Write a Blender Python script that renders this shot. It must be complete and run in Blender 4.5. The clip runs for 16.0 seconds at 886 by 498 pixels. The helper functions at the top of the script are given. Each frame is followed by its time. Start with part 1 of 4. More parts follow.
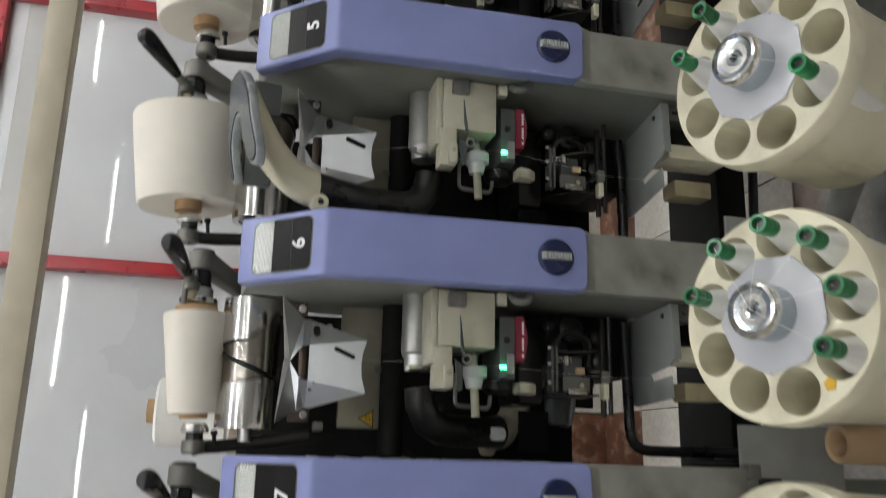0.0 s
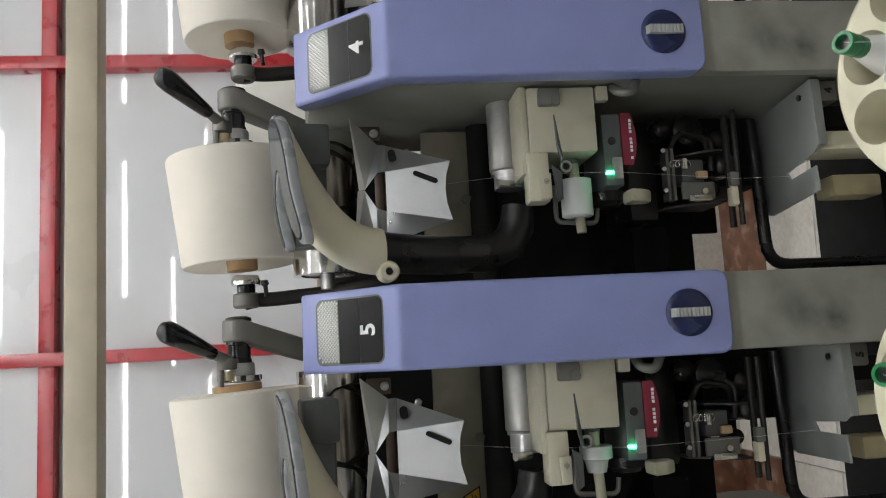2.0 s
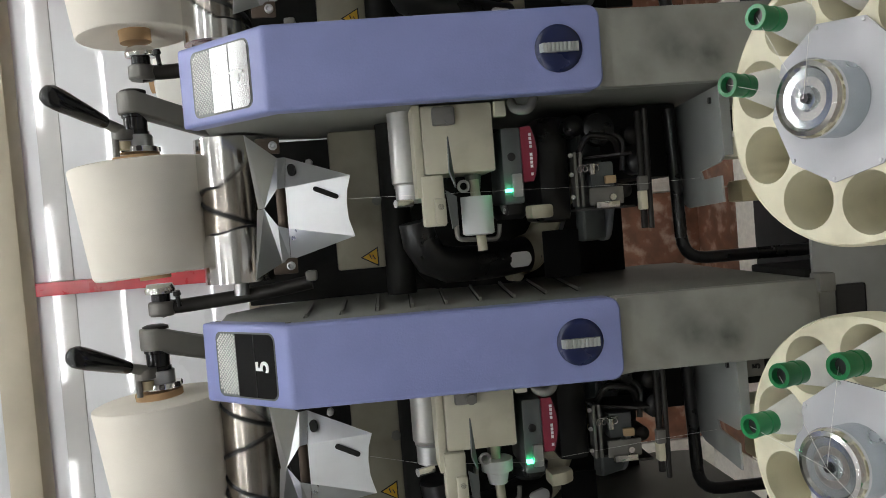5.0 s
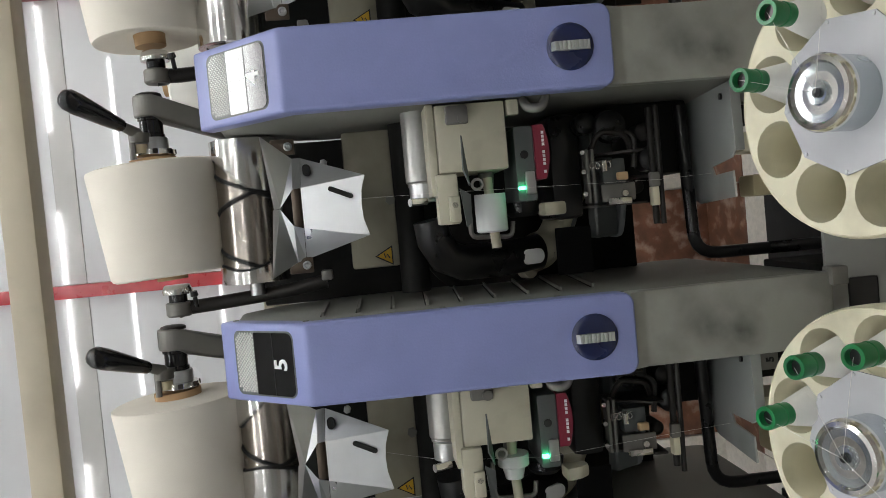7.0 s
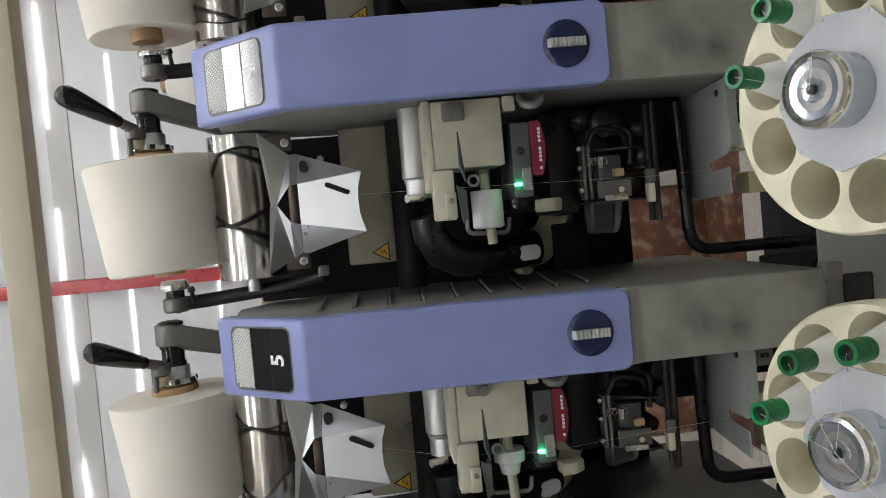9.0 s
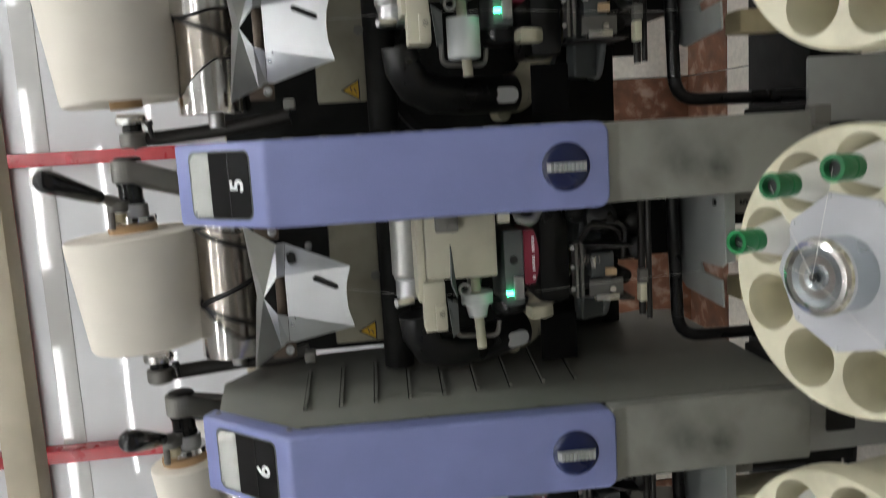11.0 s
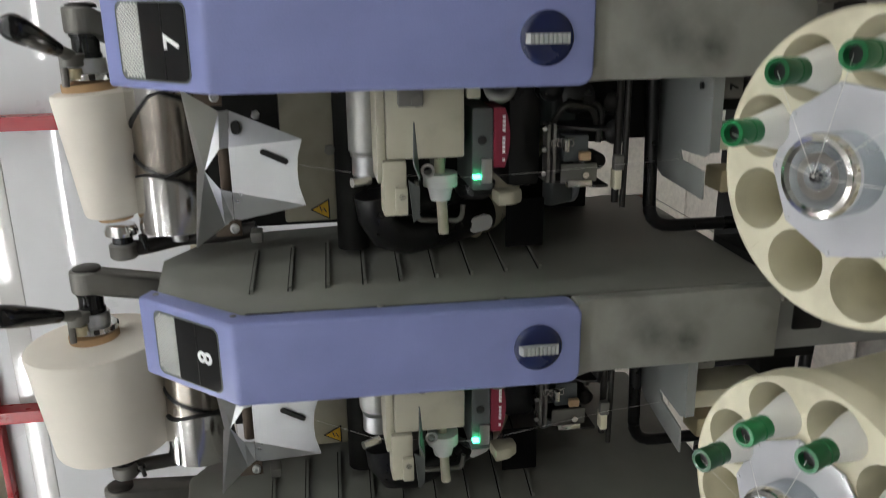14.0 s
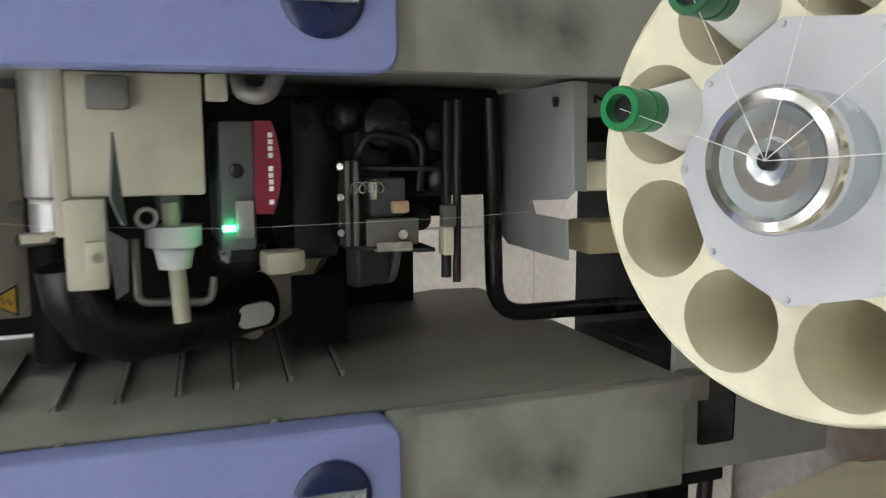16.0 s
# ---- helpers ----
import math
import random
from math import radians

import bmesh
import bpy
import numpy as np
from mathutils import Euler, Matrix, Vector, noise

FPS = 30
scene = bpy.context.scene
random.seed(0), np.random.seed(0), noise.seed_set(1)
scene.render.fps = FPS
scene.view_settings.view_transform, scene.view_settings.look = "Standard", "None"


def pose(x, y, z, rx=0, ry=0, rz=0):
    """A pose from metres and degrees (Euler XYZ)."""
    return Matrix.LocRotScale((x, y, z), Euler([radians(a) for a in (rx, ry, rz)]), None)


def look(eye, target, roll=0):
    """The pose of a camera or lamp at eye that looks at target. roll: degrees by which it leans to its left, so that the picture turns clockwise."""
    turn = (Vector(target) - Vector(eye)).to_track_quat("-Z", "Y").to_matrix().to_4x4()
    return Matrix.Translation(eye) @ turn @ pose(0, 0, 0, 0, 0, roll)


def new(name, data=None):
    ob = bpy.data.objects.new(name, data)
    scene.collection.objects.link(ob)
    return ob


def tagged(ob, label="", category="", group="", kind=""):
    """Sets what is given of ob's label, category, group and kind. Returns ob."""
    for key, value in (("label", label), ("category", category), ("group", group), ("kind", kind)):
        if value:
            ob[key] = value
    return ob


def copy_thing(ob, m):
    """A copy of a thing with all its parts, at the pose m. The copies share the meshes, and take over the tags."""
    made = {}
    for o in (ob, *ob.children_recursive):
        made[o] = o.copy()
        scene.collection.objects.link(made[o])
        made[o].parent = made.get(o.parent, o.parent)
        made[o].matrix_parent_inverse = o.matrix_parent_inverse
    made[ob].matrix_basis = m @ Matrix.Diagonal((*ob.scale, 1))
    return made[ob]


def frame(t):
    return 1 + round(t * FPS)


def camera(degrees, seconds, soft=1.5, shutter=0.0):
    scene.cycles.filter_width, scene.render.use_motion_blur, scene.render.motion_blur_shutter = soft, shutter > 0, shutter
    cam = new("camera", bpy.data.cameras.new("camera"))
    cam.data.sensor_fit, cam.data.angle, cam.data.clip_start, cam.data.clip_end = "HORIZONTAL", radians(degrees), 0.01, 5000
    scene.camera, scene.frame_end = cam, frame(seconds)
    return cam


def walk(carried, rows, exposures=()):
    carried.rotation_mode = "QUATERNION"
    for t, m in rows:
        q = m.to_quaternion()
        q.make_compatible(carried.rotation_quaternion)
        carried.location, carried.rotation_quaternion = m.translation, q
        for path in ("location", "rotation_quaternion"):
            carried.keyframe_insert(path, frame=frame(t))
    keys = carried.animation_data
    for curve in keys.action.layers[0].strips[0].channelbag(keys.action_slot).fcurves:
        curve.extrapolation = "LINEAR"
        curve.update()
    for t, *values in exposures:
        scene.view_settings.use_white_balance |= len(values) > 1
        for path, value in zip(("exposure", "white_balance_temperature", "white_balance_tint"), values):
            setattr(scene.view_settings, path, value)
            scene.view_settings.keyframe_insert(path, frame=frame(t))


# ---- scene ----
cam = camera(57.2, 16.0, soft=0.5, shutter=0.4)
METRES = 2.087
# the rig of the path: its z runs along the machine, its x points down
BASE = Matrix(((0.02392, 0.25727, 0.96604, -0.2811),
               (-0.24073, 0.93937, -0.24421, -1.0150),
               (-0.97030, -0.22672, 0.08440, 1.4038),
               (0.00000, 0.00000, 0.00000, 1.0000)))
ROWS = [
    (1.0, -0.0011, 0.0707, 0.1552, 0.87, -0.46, 4.37),
    (1.5, -0.0056, 0.1075, 0.1884, 4.04, -1.76, 6.49),
    (2.0, 0.0049, 0.1486, 0.2429, 6.23, -7.28, 6.22),
    (2.5, 0.013, 0.1674, 0.2942, 5.94, -12.67, 5.19),
    (3.0, 0.0189, 0.1733, 0.3071, 5.08, -14.8, 5.17),
    (3.5, 0.0255, 0.1795, 0.3063, 4.6, -15.75, 5.46),
    (4.0, 0.0311, 0.1796, 0.3052, 4.56, -16.17, 5.51),
    (4.5, 0.0589, 0.1737, 0.3079, 4.97, -16.66, 5.82),
    (5.0, 0.0713, 0.178, 0.3213, 6.12, -16.81, 7.78),
    (7.5, 0.0676, 0.1714, 0.3219, 6.41, -16.73, 8.58),
    (8.0, 0.0684, 0.1712, 0.3223, 6.36, -16.76, 8.55),
    (10.5, 0.0703, 0.1705, 0.3154, 6.43, -19.95, 7.6),
    (11.0, 0.0674, 0.1759, 0.2735, 5.56, -23.21, 6.28),
    (11.5, 0.0561, 0.1602, 0.1936, 5.37, -23.87, 5.38),
    (12.0, 0.0555, 0.1425, 0.1251, 5.18, -24.1, 4.37),
    (12.5, 0.0498, 0.1425, 0.1053, 5.18, -26.66, 3.02),
    (13.0, 0.047, 0.1354, 0.0841, 5.22, -31.97, 1.88),
    (13.5, 0.0528, 0.1431, 0.0566, 4.34, -35.82, 1.46),
    (14.0, 0.0514, 0.1323, -0.0333, 3.57, -32.56, 2.88),
    (14.5, 0.0479, 0.1184, -0.0727, 2.97, -29.44, 1.11),
    (15.0, 0.0574, 0.1211, -0.0896, 0.8, -28.17, -1.62),
    (15.5, 0.0693, 0.1897, -0.1025, -2.8, -26.34, -1.87),
    (16.0, 0.0756, 0.249, -0.1299, -6.77, -22.79, -0.3),
]
START = [(0.0, look((-0.267, -1.018, 1.413), (0.223, 0.864, 0.947), -85.2)), (0.5, look((-0.077, -0.974, 1.404), (0.406, 0.915, 0.958), -88.0))]
walk(cam, START + [(t, BASE @ pose(METRES * x, METRES * y, METRES * z, 90 + pitch, roll, yaw)) for t, x, y, z, yaw, pitch, roll in ROWS],
     [(0.0, 0.0), (14.2, 0.0), (15.0, 0.2), (16.0, 0.5)])

# ---- world, lights, exposure ----
world = bpy.data.worlds.new("hall")
world.use_nodes = True
scene.world = world
world.node_tree.nodes["Background"].inputs[0].default_value = (0.9, 0.95, 1.0, 1)
world.node_tree.nodes["Background"].inputs[1].default_value = 0.01
scene.view_settings.exposure = 0.0


# ---- materials ----
def material(name, colour, rough=0.5, metal=0.0, vary=0.12, scale=18.0, bump=0.05, fine=160.0, spec=0.5, emit=None, emit_strength=0.0, dirt=None, dirt_scale=5.0, dirt_amount=0.5, by_object=0.0, coat=0.0, trans=0.0, coat_rough=0.06):
    """Principled surface with grain at two scales, optional stains with their own shape."""
    m = bpy.data.materials.new(name)
    m.use_nodes = True
    nt = m.node_tree
    b = nt.nodes["Principled BSDF"]
    co = nt.nodes.new("ShaderNodeTexCoord")
    n1 = nt.nodes.new("ShaderNodeTexNoise")
    n1.inputs["Scale"].default_value = scale
    n1.inputs["Detail"].default_value = 6
    n2 = nt.nodes.new("ShaderNodeTexNoise")
    n2.inputs["Scale"].default_value = fine
    n2.inputs["Detail"].default_value = 3
    for n in (n1, n2):
        nt.links.new(co.outputs["Object"], n.inputs["Vector"])
    ramp = nt.nodes.new("ShaderNodeMapRange")
    ramp.inputs["From Min"].default_value, ramp.inputs["From Max"].default_value = 0.3, 0.7
    ramp.inputs["To Min"].default_value, ramp.inputs["To Max"].default_value = 1 - vary, 1 + vary
    nt.links.new(n1.outputs["Fac"], ramp.inputs["Value"])
    mul = nt.nodes.new("ShaderNodeVectorMath")
    mul.operation = "SCALE"
    mul.inputs[0].default_value = colour
    nt.links.new(ramp.outputs[0], mul.inputs["Scale"])
    out = mul.outputs[0]
    if by_object:
        info = nt.nodes.new("ShaderNodeObjectInfo")
        r2 = nt.nodes.new("ShaderNodeMapRange")
        r2.inputs["To Min"].default_value, r2.inputs["To Max"].default_value = 1 - by_object, 1 + by_object
        nt.links.new(info.outputs["Random"], r2.inputs["Value"])
        m2 = nt.nodes.new("ShaderNodeVectorMath")
        m2.operation = "SCALE"
        nt.links.new(out, m2.inputs[0])
        nt.links.new(r2.outputs[0], m2.inputs["Scale"])
        out = m2.outputs[0]
    if dirt:
        n3 = nt.nodes.new("ShaderNodeTexNoise")
        n3.inputs["Scale"].default_value = dirt_scale
        n3.inputs["Detail"].default_value = 5
        nt.links.new(co.outputs["Object"], n3.inputs["Vector"])
        r3 = nt.nodes.new("ShaderNodeMapRange")
        r3.inputs["From Min"].default_value, r3.inputs["From Max"].default_value = 0.52, 0.68
        r3.inputs["To Max"].default_value = dirt_amount
        nt.links.new(n3.outputs["Fac"], r3.inputs["Value"])
        mix = nt.nodes.new("ShaderNodeMix")
        mix.data_type = "RGBA"
        nt.links.new(r3.outputs[0], mix.inputs[0])
        nt.links.new(out, mix.inputs[6])
        mix.inputs[7].default_value = (*dirt, 1)
        out = mix.outputs[2]
    nt.links.new(out, b.inputs["Base Color"])
    rr = nt.nodes.new("ShaderNodeMapRange")
    rr.inputs["To Min"].default_value, rr.inputs["To Max"].default_value = max(rough - 0.12, 0.02), min(rough + 0.12, 1)
    nt.links.new(n1.outputs["Fac"], rr.inputs["Value"])
    nt.links.new(rr.outputs[0], b.inputs["Roughness"])
    b.inputs["Metallic"].default_value = metal
    b.inputs["Specular IOR Level"].default_value = spec
    b.inputs["Coat Weight"].default_value = coat
    b.inputs["Coat Roughness"].default_value = coat_rough
    b.inputs["Transmission Weight"].default_value = trans
    if bump:
        bp = nt.nodes.new("ShaderNodeBump")
        bp.inputs["Strength"].default_value = bump
        bp.inputs["Distance"].default_value = 0.002
        nt.links.new(n2.outputs["Fac"], bp.inputs["Height"])
        nt.links.new(bp.outputs[0], b.inputs["Normal"])
    if emit:
        b.inputs["Emission Color"].default_value = (*emit, 1)
        b.inputs["Emission Strength"].default_value = emit_strength
    return m


BLUE = material("blue_paint", (0.218, 0.247, 0.485), 0.42, vary=0.06, bump=0.10, fine=420, dirt=(0.12, 0.13, 0.28), dirt_scale=9, dirt_amount=0.22)
GREY = material("grey_paint", (0.29, 0.295, 0.285), 0.42, vary=0.10, bump=0.06, dirt=(0.045, 0.043, 0.04), dirt_scale=7, dirt_amount=0.65)
SIDE = material("dark_grey_plastic", (0.205, 0.208, 0.185), 0.5, vary=0.10, bump=0.14, fine=500, dirt=(0.19, 0.185, 0.16), dirt_scale=5, dirt_amount=0.5)
CREAM = material("cream_plastic", (0.70, 0.66, 0.50), 0.42, vary=0.06, bump=0.04, dirt=(0.30, 0.27, 0.18), dirt_scale=11, dirt_amount=0.4, by_object=0.05)
# cream plastic darkened: the splicer's shade is put into its colour
CREAMBOX = material("shaded_cream_plastic", (0.50, 0.48, 0.375), 0.42, vary=0.07, bump=0.05, dirt=(0.22, 0.20, 0.13), dirt_scale=14, dirt_amount=0.45, by_object=0.06)
EARGREY = material("light_grey_paint", (0.29, 0.305, 0.292), 0.5, vary=0.07, bump=0.05, dirt=(0.2, 0.2, 0.18), dirt_scale=8, dirt_amount=0.5)
BEAM = material("beige_paint", (0.46, 0.41, 0.31), 0.4, vary=0.05, bump=0.03, dirt=(0.3, 0.26, 0.19), dirt_scale=6, dirt_amount=0.4)
YARN = material("cotton_yarn", (0.80, 0.755, 0.67), 0.9, vary=0.03, bump=0.13, fine=900, spec=0.15)
WHITE = material("white_yarn", (0.80, 0.79, 0.75), 0.88, vary=0.05, bump=0.2, fine=900, spec=0.15)
CARD = material("brown_cardboard", (0.42, 0.27, 0.14), 0.75, vary=0.12, bump=0.1)
KHAKI = material("khaki_paint", (0.36, 0.31, 0.19), 0.45, vary=0.1, bump=0.05, dirt=(0.15, 0.12, 0.08), dirt_scale=12, dirt_amount=0.5)
TAN = material("tan_paper_tube", (0.55, 0.38, 0.22), 0.7, vary=0.1, bump=0.08)
CHROME = material("polished_steel", (0.72, 0.71, 0.69), 0.16, 1.0, vary=0.06, bump=0.02)
# drum steel with a brownish reflection put into its colour
CORE = material("reflection_toned_steel", (0.42, 0.385, 0.345), 0.22, 1.0, vary=0.15, bump=0.03)
STEEL = material("brushed_steel", (0.55, 0.56, 0.57), 0.34, 1.0, vary=0.08, bump=0.05, fine=300)
ZINC = material("galvanised_sheet", (0.66, 0.675, 0.69), 0.32, 0.92, vary=0.06, bump=0.04)
BRONZE = material("brown_stained_steel", (0.085, 0.062, 0.045), 0.5, 0.4, vary=0.2, bump=0.1)
CAST = material("cast_metal", (0.20, 0.195, 0.18), 0.5, 0.6, vary=0.15, bump=0.12)
BLACK = material("black_plastic", (0.007, 0.007, 0.0075), 0.3, vary=0.2, bump=0.03)
DISH = material("blue_grey_steel", (0.46, 0.50, 0.52), 0.24, 0.9, vary=0.1, bump=0.03)
RIB = material("dusty_rib_plastic", (0.19, 0.19, 0.172), 0.55, vary=0.15, bump=0.1)
# darker copy of the cast metal, with shade put into its colour
SHADECAST = material("shaded_dark_cast", (0.028, 0.026, 0.024), 0.45, 0.5, vary=0.2, bump=0.12)
GLOSSBLACK = material("gloss_black", (0.008, 0.008, 0.009), 0.12, vary=0.1, bump=0.0)
# dusty black steel; its near-black also stands in for shade in recesses
DUSTSHADE = material("dusty_black_and_shade", (0.008, 0.008, 0.0075), 0.6, vary=0.3, bump=0.1, spec=0.2, dirt=(0.022, 0.022, 0.02), dirt_scale=14, dirt_amount=0.5)
NAVY = material("navy_plastic", (0.008, 0.014, 0.06), 0.25, vary=0.1, bump=0.02)
CLEAR = material("frosted_ridge_plastic", (0.37, 0.385, 0.375), 0.2, vary=0.1, bump=0.05)
GREEN = material("green_plastic", (0.006, 0.145, 0.042), 0.32, vary=0.12, bump=0.04, by_object=0.45)
MAROON = material("maroon_label", (0.20, 0.015, 0.035), 0.4, vary=0.08, bump=0.02)
MIDGREY = material("mid_grey_plastic", (0.085, 0.095, 0.095), 0.42, vary=0.1, bump=0.05)
BLUEGREY = material("blue_grey_plastic", (0.060, 0.074, 0.090), 0.2, vary=0.06, bump=0.03, dirt=(0.25, 0.27, 0.29), dirt_scale=9, dirt_amount=0.3)
LIPRIM = material("pale_grey_rim", (0.23, 0.245, 0.255), 0.28, vary=0.06, bump=0.03)
# near-black for the added sheet that stands in for shade
PITCHSHADE = material("shade_black_sheet", (0.004, 0.004, 0.004), 0.8, vary=0.2, bump=0.03, spec=0.1)
DULL = material("dull_machined_steel", (0.40, 0.40, 0.385), 0.38, 0.75, vary=0.15, scale=30, bump=0.04)
OLIVE = material("worn_cream_sheet", (0.30, 0.28, 0.215), 0.5, vary=0.15, bump=0.06, dirt=(0.07, 0.06, 0.04), dirt_scale=9, dirt_amount=0.6)
RED = material("red_gloss_paint", (0.36, 0.018, 0.025), 0.3, vary=0.1, bump=0.03)
LED = material("green_led", (0.1, 0.9, 0.3), 0.3, emit=(0.05, 1.0, 0.35), emit_strength=14, bump=0)
INK = material("white_print", (0.85, 0.86, 0.86), 0.5, vary=0.02, bump=0)
SILVER = material("silver_lens", (0.74, 0.75, 0.72), 0.25, 0.6, vary=0.05, bump=0)
YELLOW = material("yellow_sticker", (0.62, 0.36, 0.02), 0.45, vary=0.05, bump=0)
DISCGREY = material("smoky_clear_sheet", (0.50, 0.505, 0.535), 0.15, vary=0.05, bump=0.0, dirt=(0.6, 0.6, 0.63), dirt_scale=8, dirt_amount=0.5, coat=0.5)
WAX = material("white_wax", (0.66, 0.68, 0.68), 0.45, vary=0.05, bump=0.03)
PANEL = material("pale_glazed_panel", (0.60, 0.61, 0.625), 0.30, vary=0.05, scale=2.0, bump=0.0, spec=0.5, coat=1.0, coat_rough=0.02)
BAND = material("grey_glazed_band", (0.42, 0.415, 0.40), 0.3, vary=0.05, scale=2.0, bump=0.0, coat=1.0)
CEIL = material("ceiling_white", (0.55, 0.55, 0.54), 0.7, vary=0.05, scale=1.5, bump=0.05)
WALL = material("plaster_wall", (0.40, 0.40, 0.38), 0.7, vary=0.06, scale=1.5, bump=0.08)
FLOOR = material("worn_floor", (0.34, 0.325, 0.30), 0.45, vary=0.18, scale=40, bump=0.1, dirt=(0.22, 0.085, 0.04), dirt_scale=3.2, dirt_amount=0.9)
FLOORTILE = material("speckled_tile", (0.72, 0.69, 0.63), 0.35, vary=0.10, scale=60, bump=0.05, by_object=0.06)
RUST = material("red_brown_tile", (0.175, 0.075, 0.042), 0.4, vary=0.45, scale=14, bump=0.08, by_object=0.15, dirt=(0.5, 0.42, 0.36), dirt_scale=16, dirt_amount=0.6)
TUBE = material("lit_tube", (0.9, 0.9, 0.9), 0.4, emit=(0.982, 0.993, 0.985), emit_strength=47, bump=0)
FIXTURE = material("white_enamel", (0.8, 0.8, 0.8), 0.4, vary=0.03, bump=0.0)


def stain(m, at, size, colour, amount):
    """A greasy mark of its own shape at one spot of the object."""
    nt = m.node_tree
    b = nt.nodes["Principled BSDF"]
    old = b.inputs["Base Color"].links[0].from_socket
    co = nt.nodes.new("ShaderNodeTexCoord")
    n = nt.nodes.new("ShaderNodeTexNoise")
    n.inputs["Scale"].default_value, n.inputs["Detail"].default_value = 45, 5
    nt.links.new(co.outputs["Object"], n.inputs["Vector"])
    d = nt.nodes.new("ShaderNodeVectorMath")
    d.operation = "DISTANCE"
    d.inputs[1].default_value = at
    nt.links.new(co.outputs["Object"], d.inputs[0])
    r = nt.nodes.new("ShaderNodeMapRange")
    r.inputs["From Min"].default_value, r.inputs["From Max"].default_value = 0.0, size
    r.inputs["To Min"].default_value, r.inputs["To Max"].default_value = 1.25, 0.0
    nt.links.new(d.outputs["Value"], r.inputs["Value"])
    mu = nt.nodes.new("ShaderNodeMath")
    mu.operation = "MULTIPLY"
    nt.links.new(r.outputs[0], mu.inputs[0])
    nt.links.new(n.outputs["Fac"], mu.inputs[1])
    m2 = nt.nodes.new("ShaderNodeMath")
    m2.operation = "MULTIPLY"
    m2.use_clamp = True
    m2.inputs[1].default_value = amount
    nt.links.new(mu.outputs[0], m2.inputs[0])
    mix = nt.nodes.new("ShaderNodeMix")
    mix.data_type = "RGBA"
    nt.links.new(m2.outputs[0], mix.inputs[0])
    nt.links.new(old, mix.inputs[6])
    mix.inputs[7].default_value = (*colour, 1)
    nt.links.new(mix.outputs[2], b.inputs["Base Color"])
    return m


PANELGREY = material("smudged_grey_paint", (0.275, 0.275, 0.25), 0.4, vary=0.12, scale=9, bump=0.06, dirt=(0.13, 0.125, 0.115), dirt_scale=12, dirt_amount=0.5)
stain(PANELGREY, (-0.014, 0.016, 0.825), 0.034, (0.02, 0.02, 0.018), 1.0)
stain(PANELGREY, (-0.004, 0.016, 0.865), 0.03, (0.03, 0.03, 0.028), 0.9)


# ---- mesh helpers ----
def box(bm, x0, x1, y0, y1, z0, z1, bevel=0.0, seg=2):
    made = bmesh.ops.create_cube(bm, size=1)["verts"]
    for v in made:
        v.co = Vector(((x0 + x1) / 2 + v.co.x * (x1 - x0), (y0 + y1) / 2 + v.co.y * (y1 - y0), (z0 + z1) / 2 + v.co.z * (z1 - z0)))
    if bevel:
        edges = list({e for v in made for e in v.link_edges})
        bmesh.ops.bevel(bm, geom=edges, offset=bevel, segments=seg, affect="EDGES", profile=0.6)
    return bm


def ring(bm, centre, u, v, r, n):
    return [bm.verts.new(Vector(centre) + r * (math.cos(2 * math.pi * i / n) * u + math.sin(2 * math.pi * i / n) * v)) for i in range(n)]


def lathe(bm, origin, axis, profile, n=32, cap=True):
    """Turns (along, radius) pairs about an axis."""
    a = Vector(axis).normalized()
    u = a.orthogonal().normalized()
    v = a.cross(u)
    rings = [ring(bm, Vector(origin) + a * h, u, v, max(r, 0.0002), n) for h, r in profile]
    for p, q in zip(rings, rings[1:]):
        for i in range(n):
            bm.faces.new((p[i], p[(i + 1) % n], q[(i + 1) % n], q[i]))
    if cap:
        bm.faces.new(list(reversed(rings[0])))
        bm.faces.new(rings[-1])
    return bm


def rod(bm, p, q, r, r2=None, n=14):
    d = Vector(q) - Vector(p)
    return lathe(bm, p, d, [(0, r), (d.length, r if r2 is None else r2)], n)


def sweep(bm, path, r, n=12):
    """A round tube along a path, its corners softened; r is a number or a list."""
    pts = [Vector(p) for p in path]
    rs = r if isinstance(r, (list, tuple)) else [r] * len(pts)
    prev, u = None, None
    for i, p in enumerate(pts):
        d = (pts[min(i + 1, len(pts) - 1)] - pts[max(i - 1, 0)]).normalized()
        u = d.orthogonal().normalized() if u is None else (u - d * u.dot(d)).normalized()
        now = ring(bm, p, u, d.cross(u), rs[i], n)
        if prev:
            for k in range(n):
                bm.faces.new((prev[k], prev[(k + 1) % n], now[(k + 1) % n], now[k]))
        else:
            bm.faces.new(list(reversed(now)))
        prev = now
    bm.faces.new(prev)
    return bm


def rounded(path, radius=0.02, steps=5):
    """Corner points of a path turned into small arcs."""
    pts = [Vector(p) for p in path]
    out = [pts[0]]
    for a, b, c in zip(pts, pts[1:], pts[2:]):
        p = b + (a - b).normalized() * min(radius, (a - b).length / 2)
        q = b + (c - b).normalized() * min(radius, (c - b).length / 2)
        for k in range(steps + 1):
            s = k / steps
            out.append((1 - s) ** 2 * p + 2 * s * (1 - s) * b + s * s * q)
    return out + [pts[-1]]


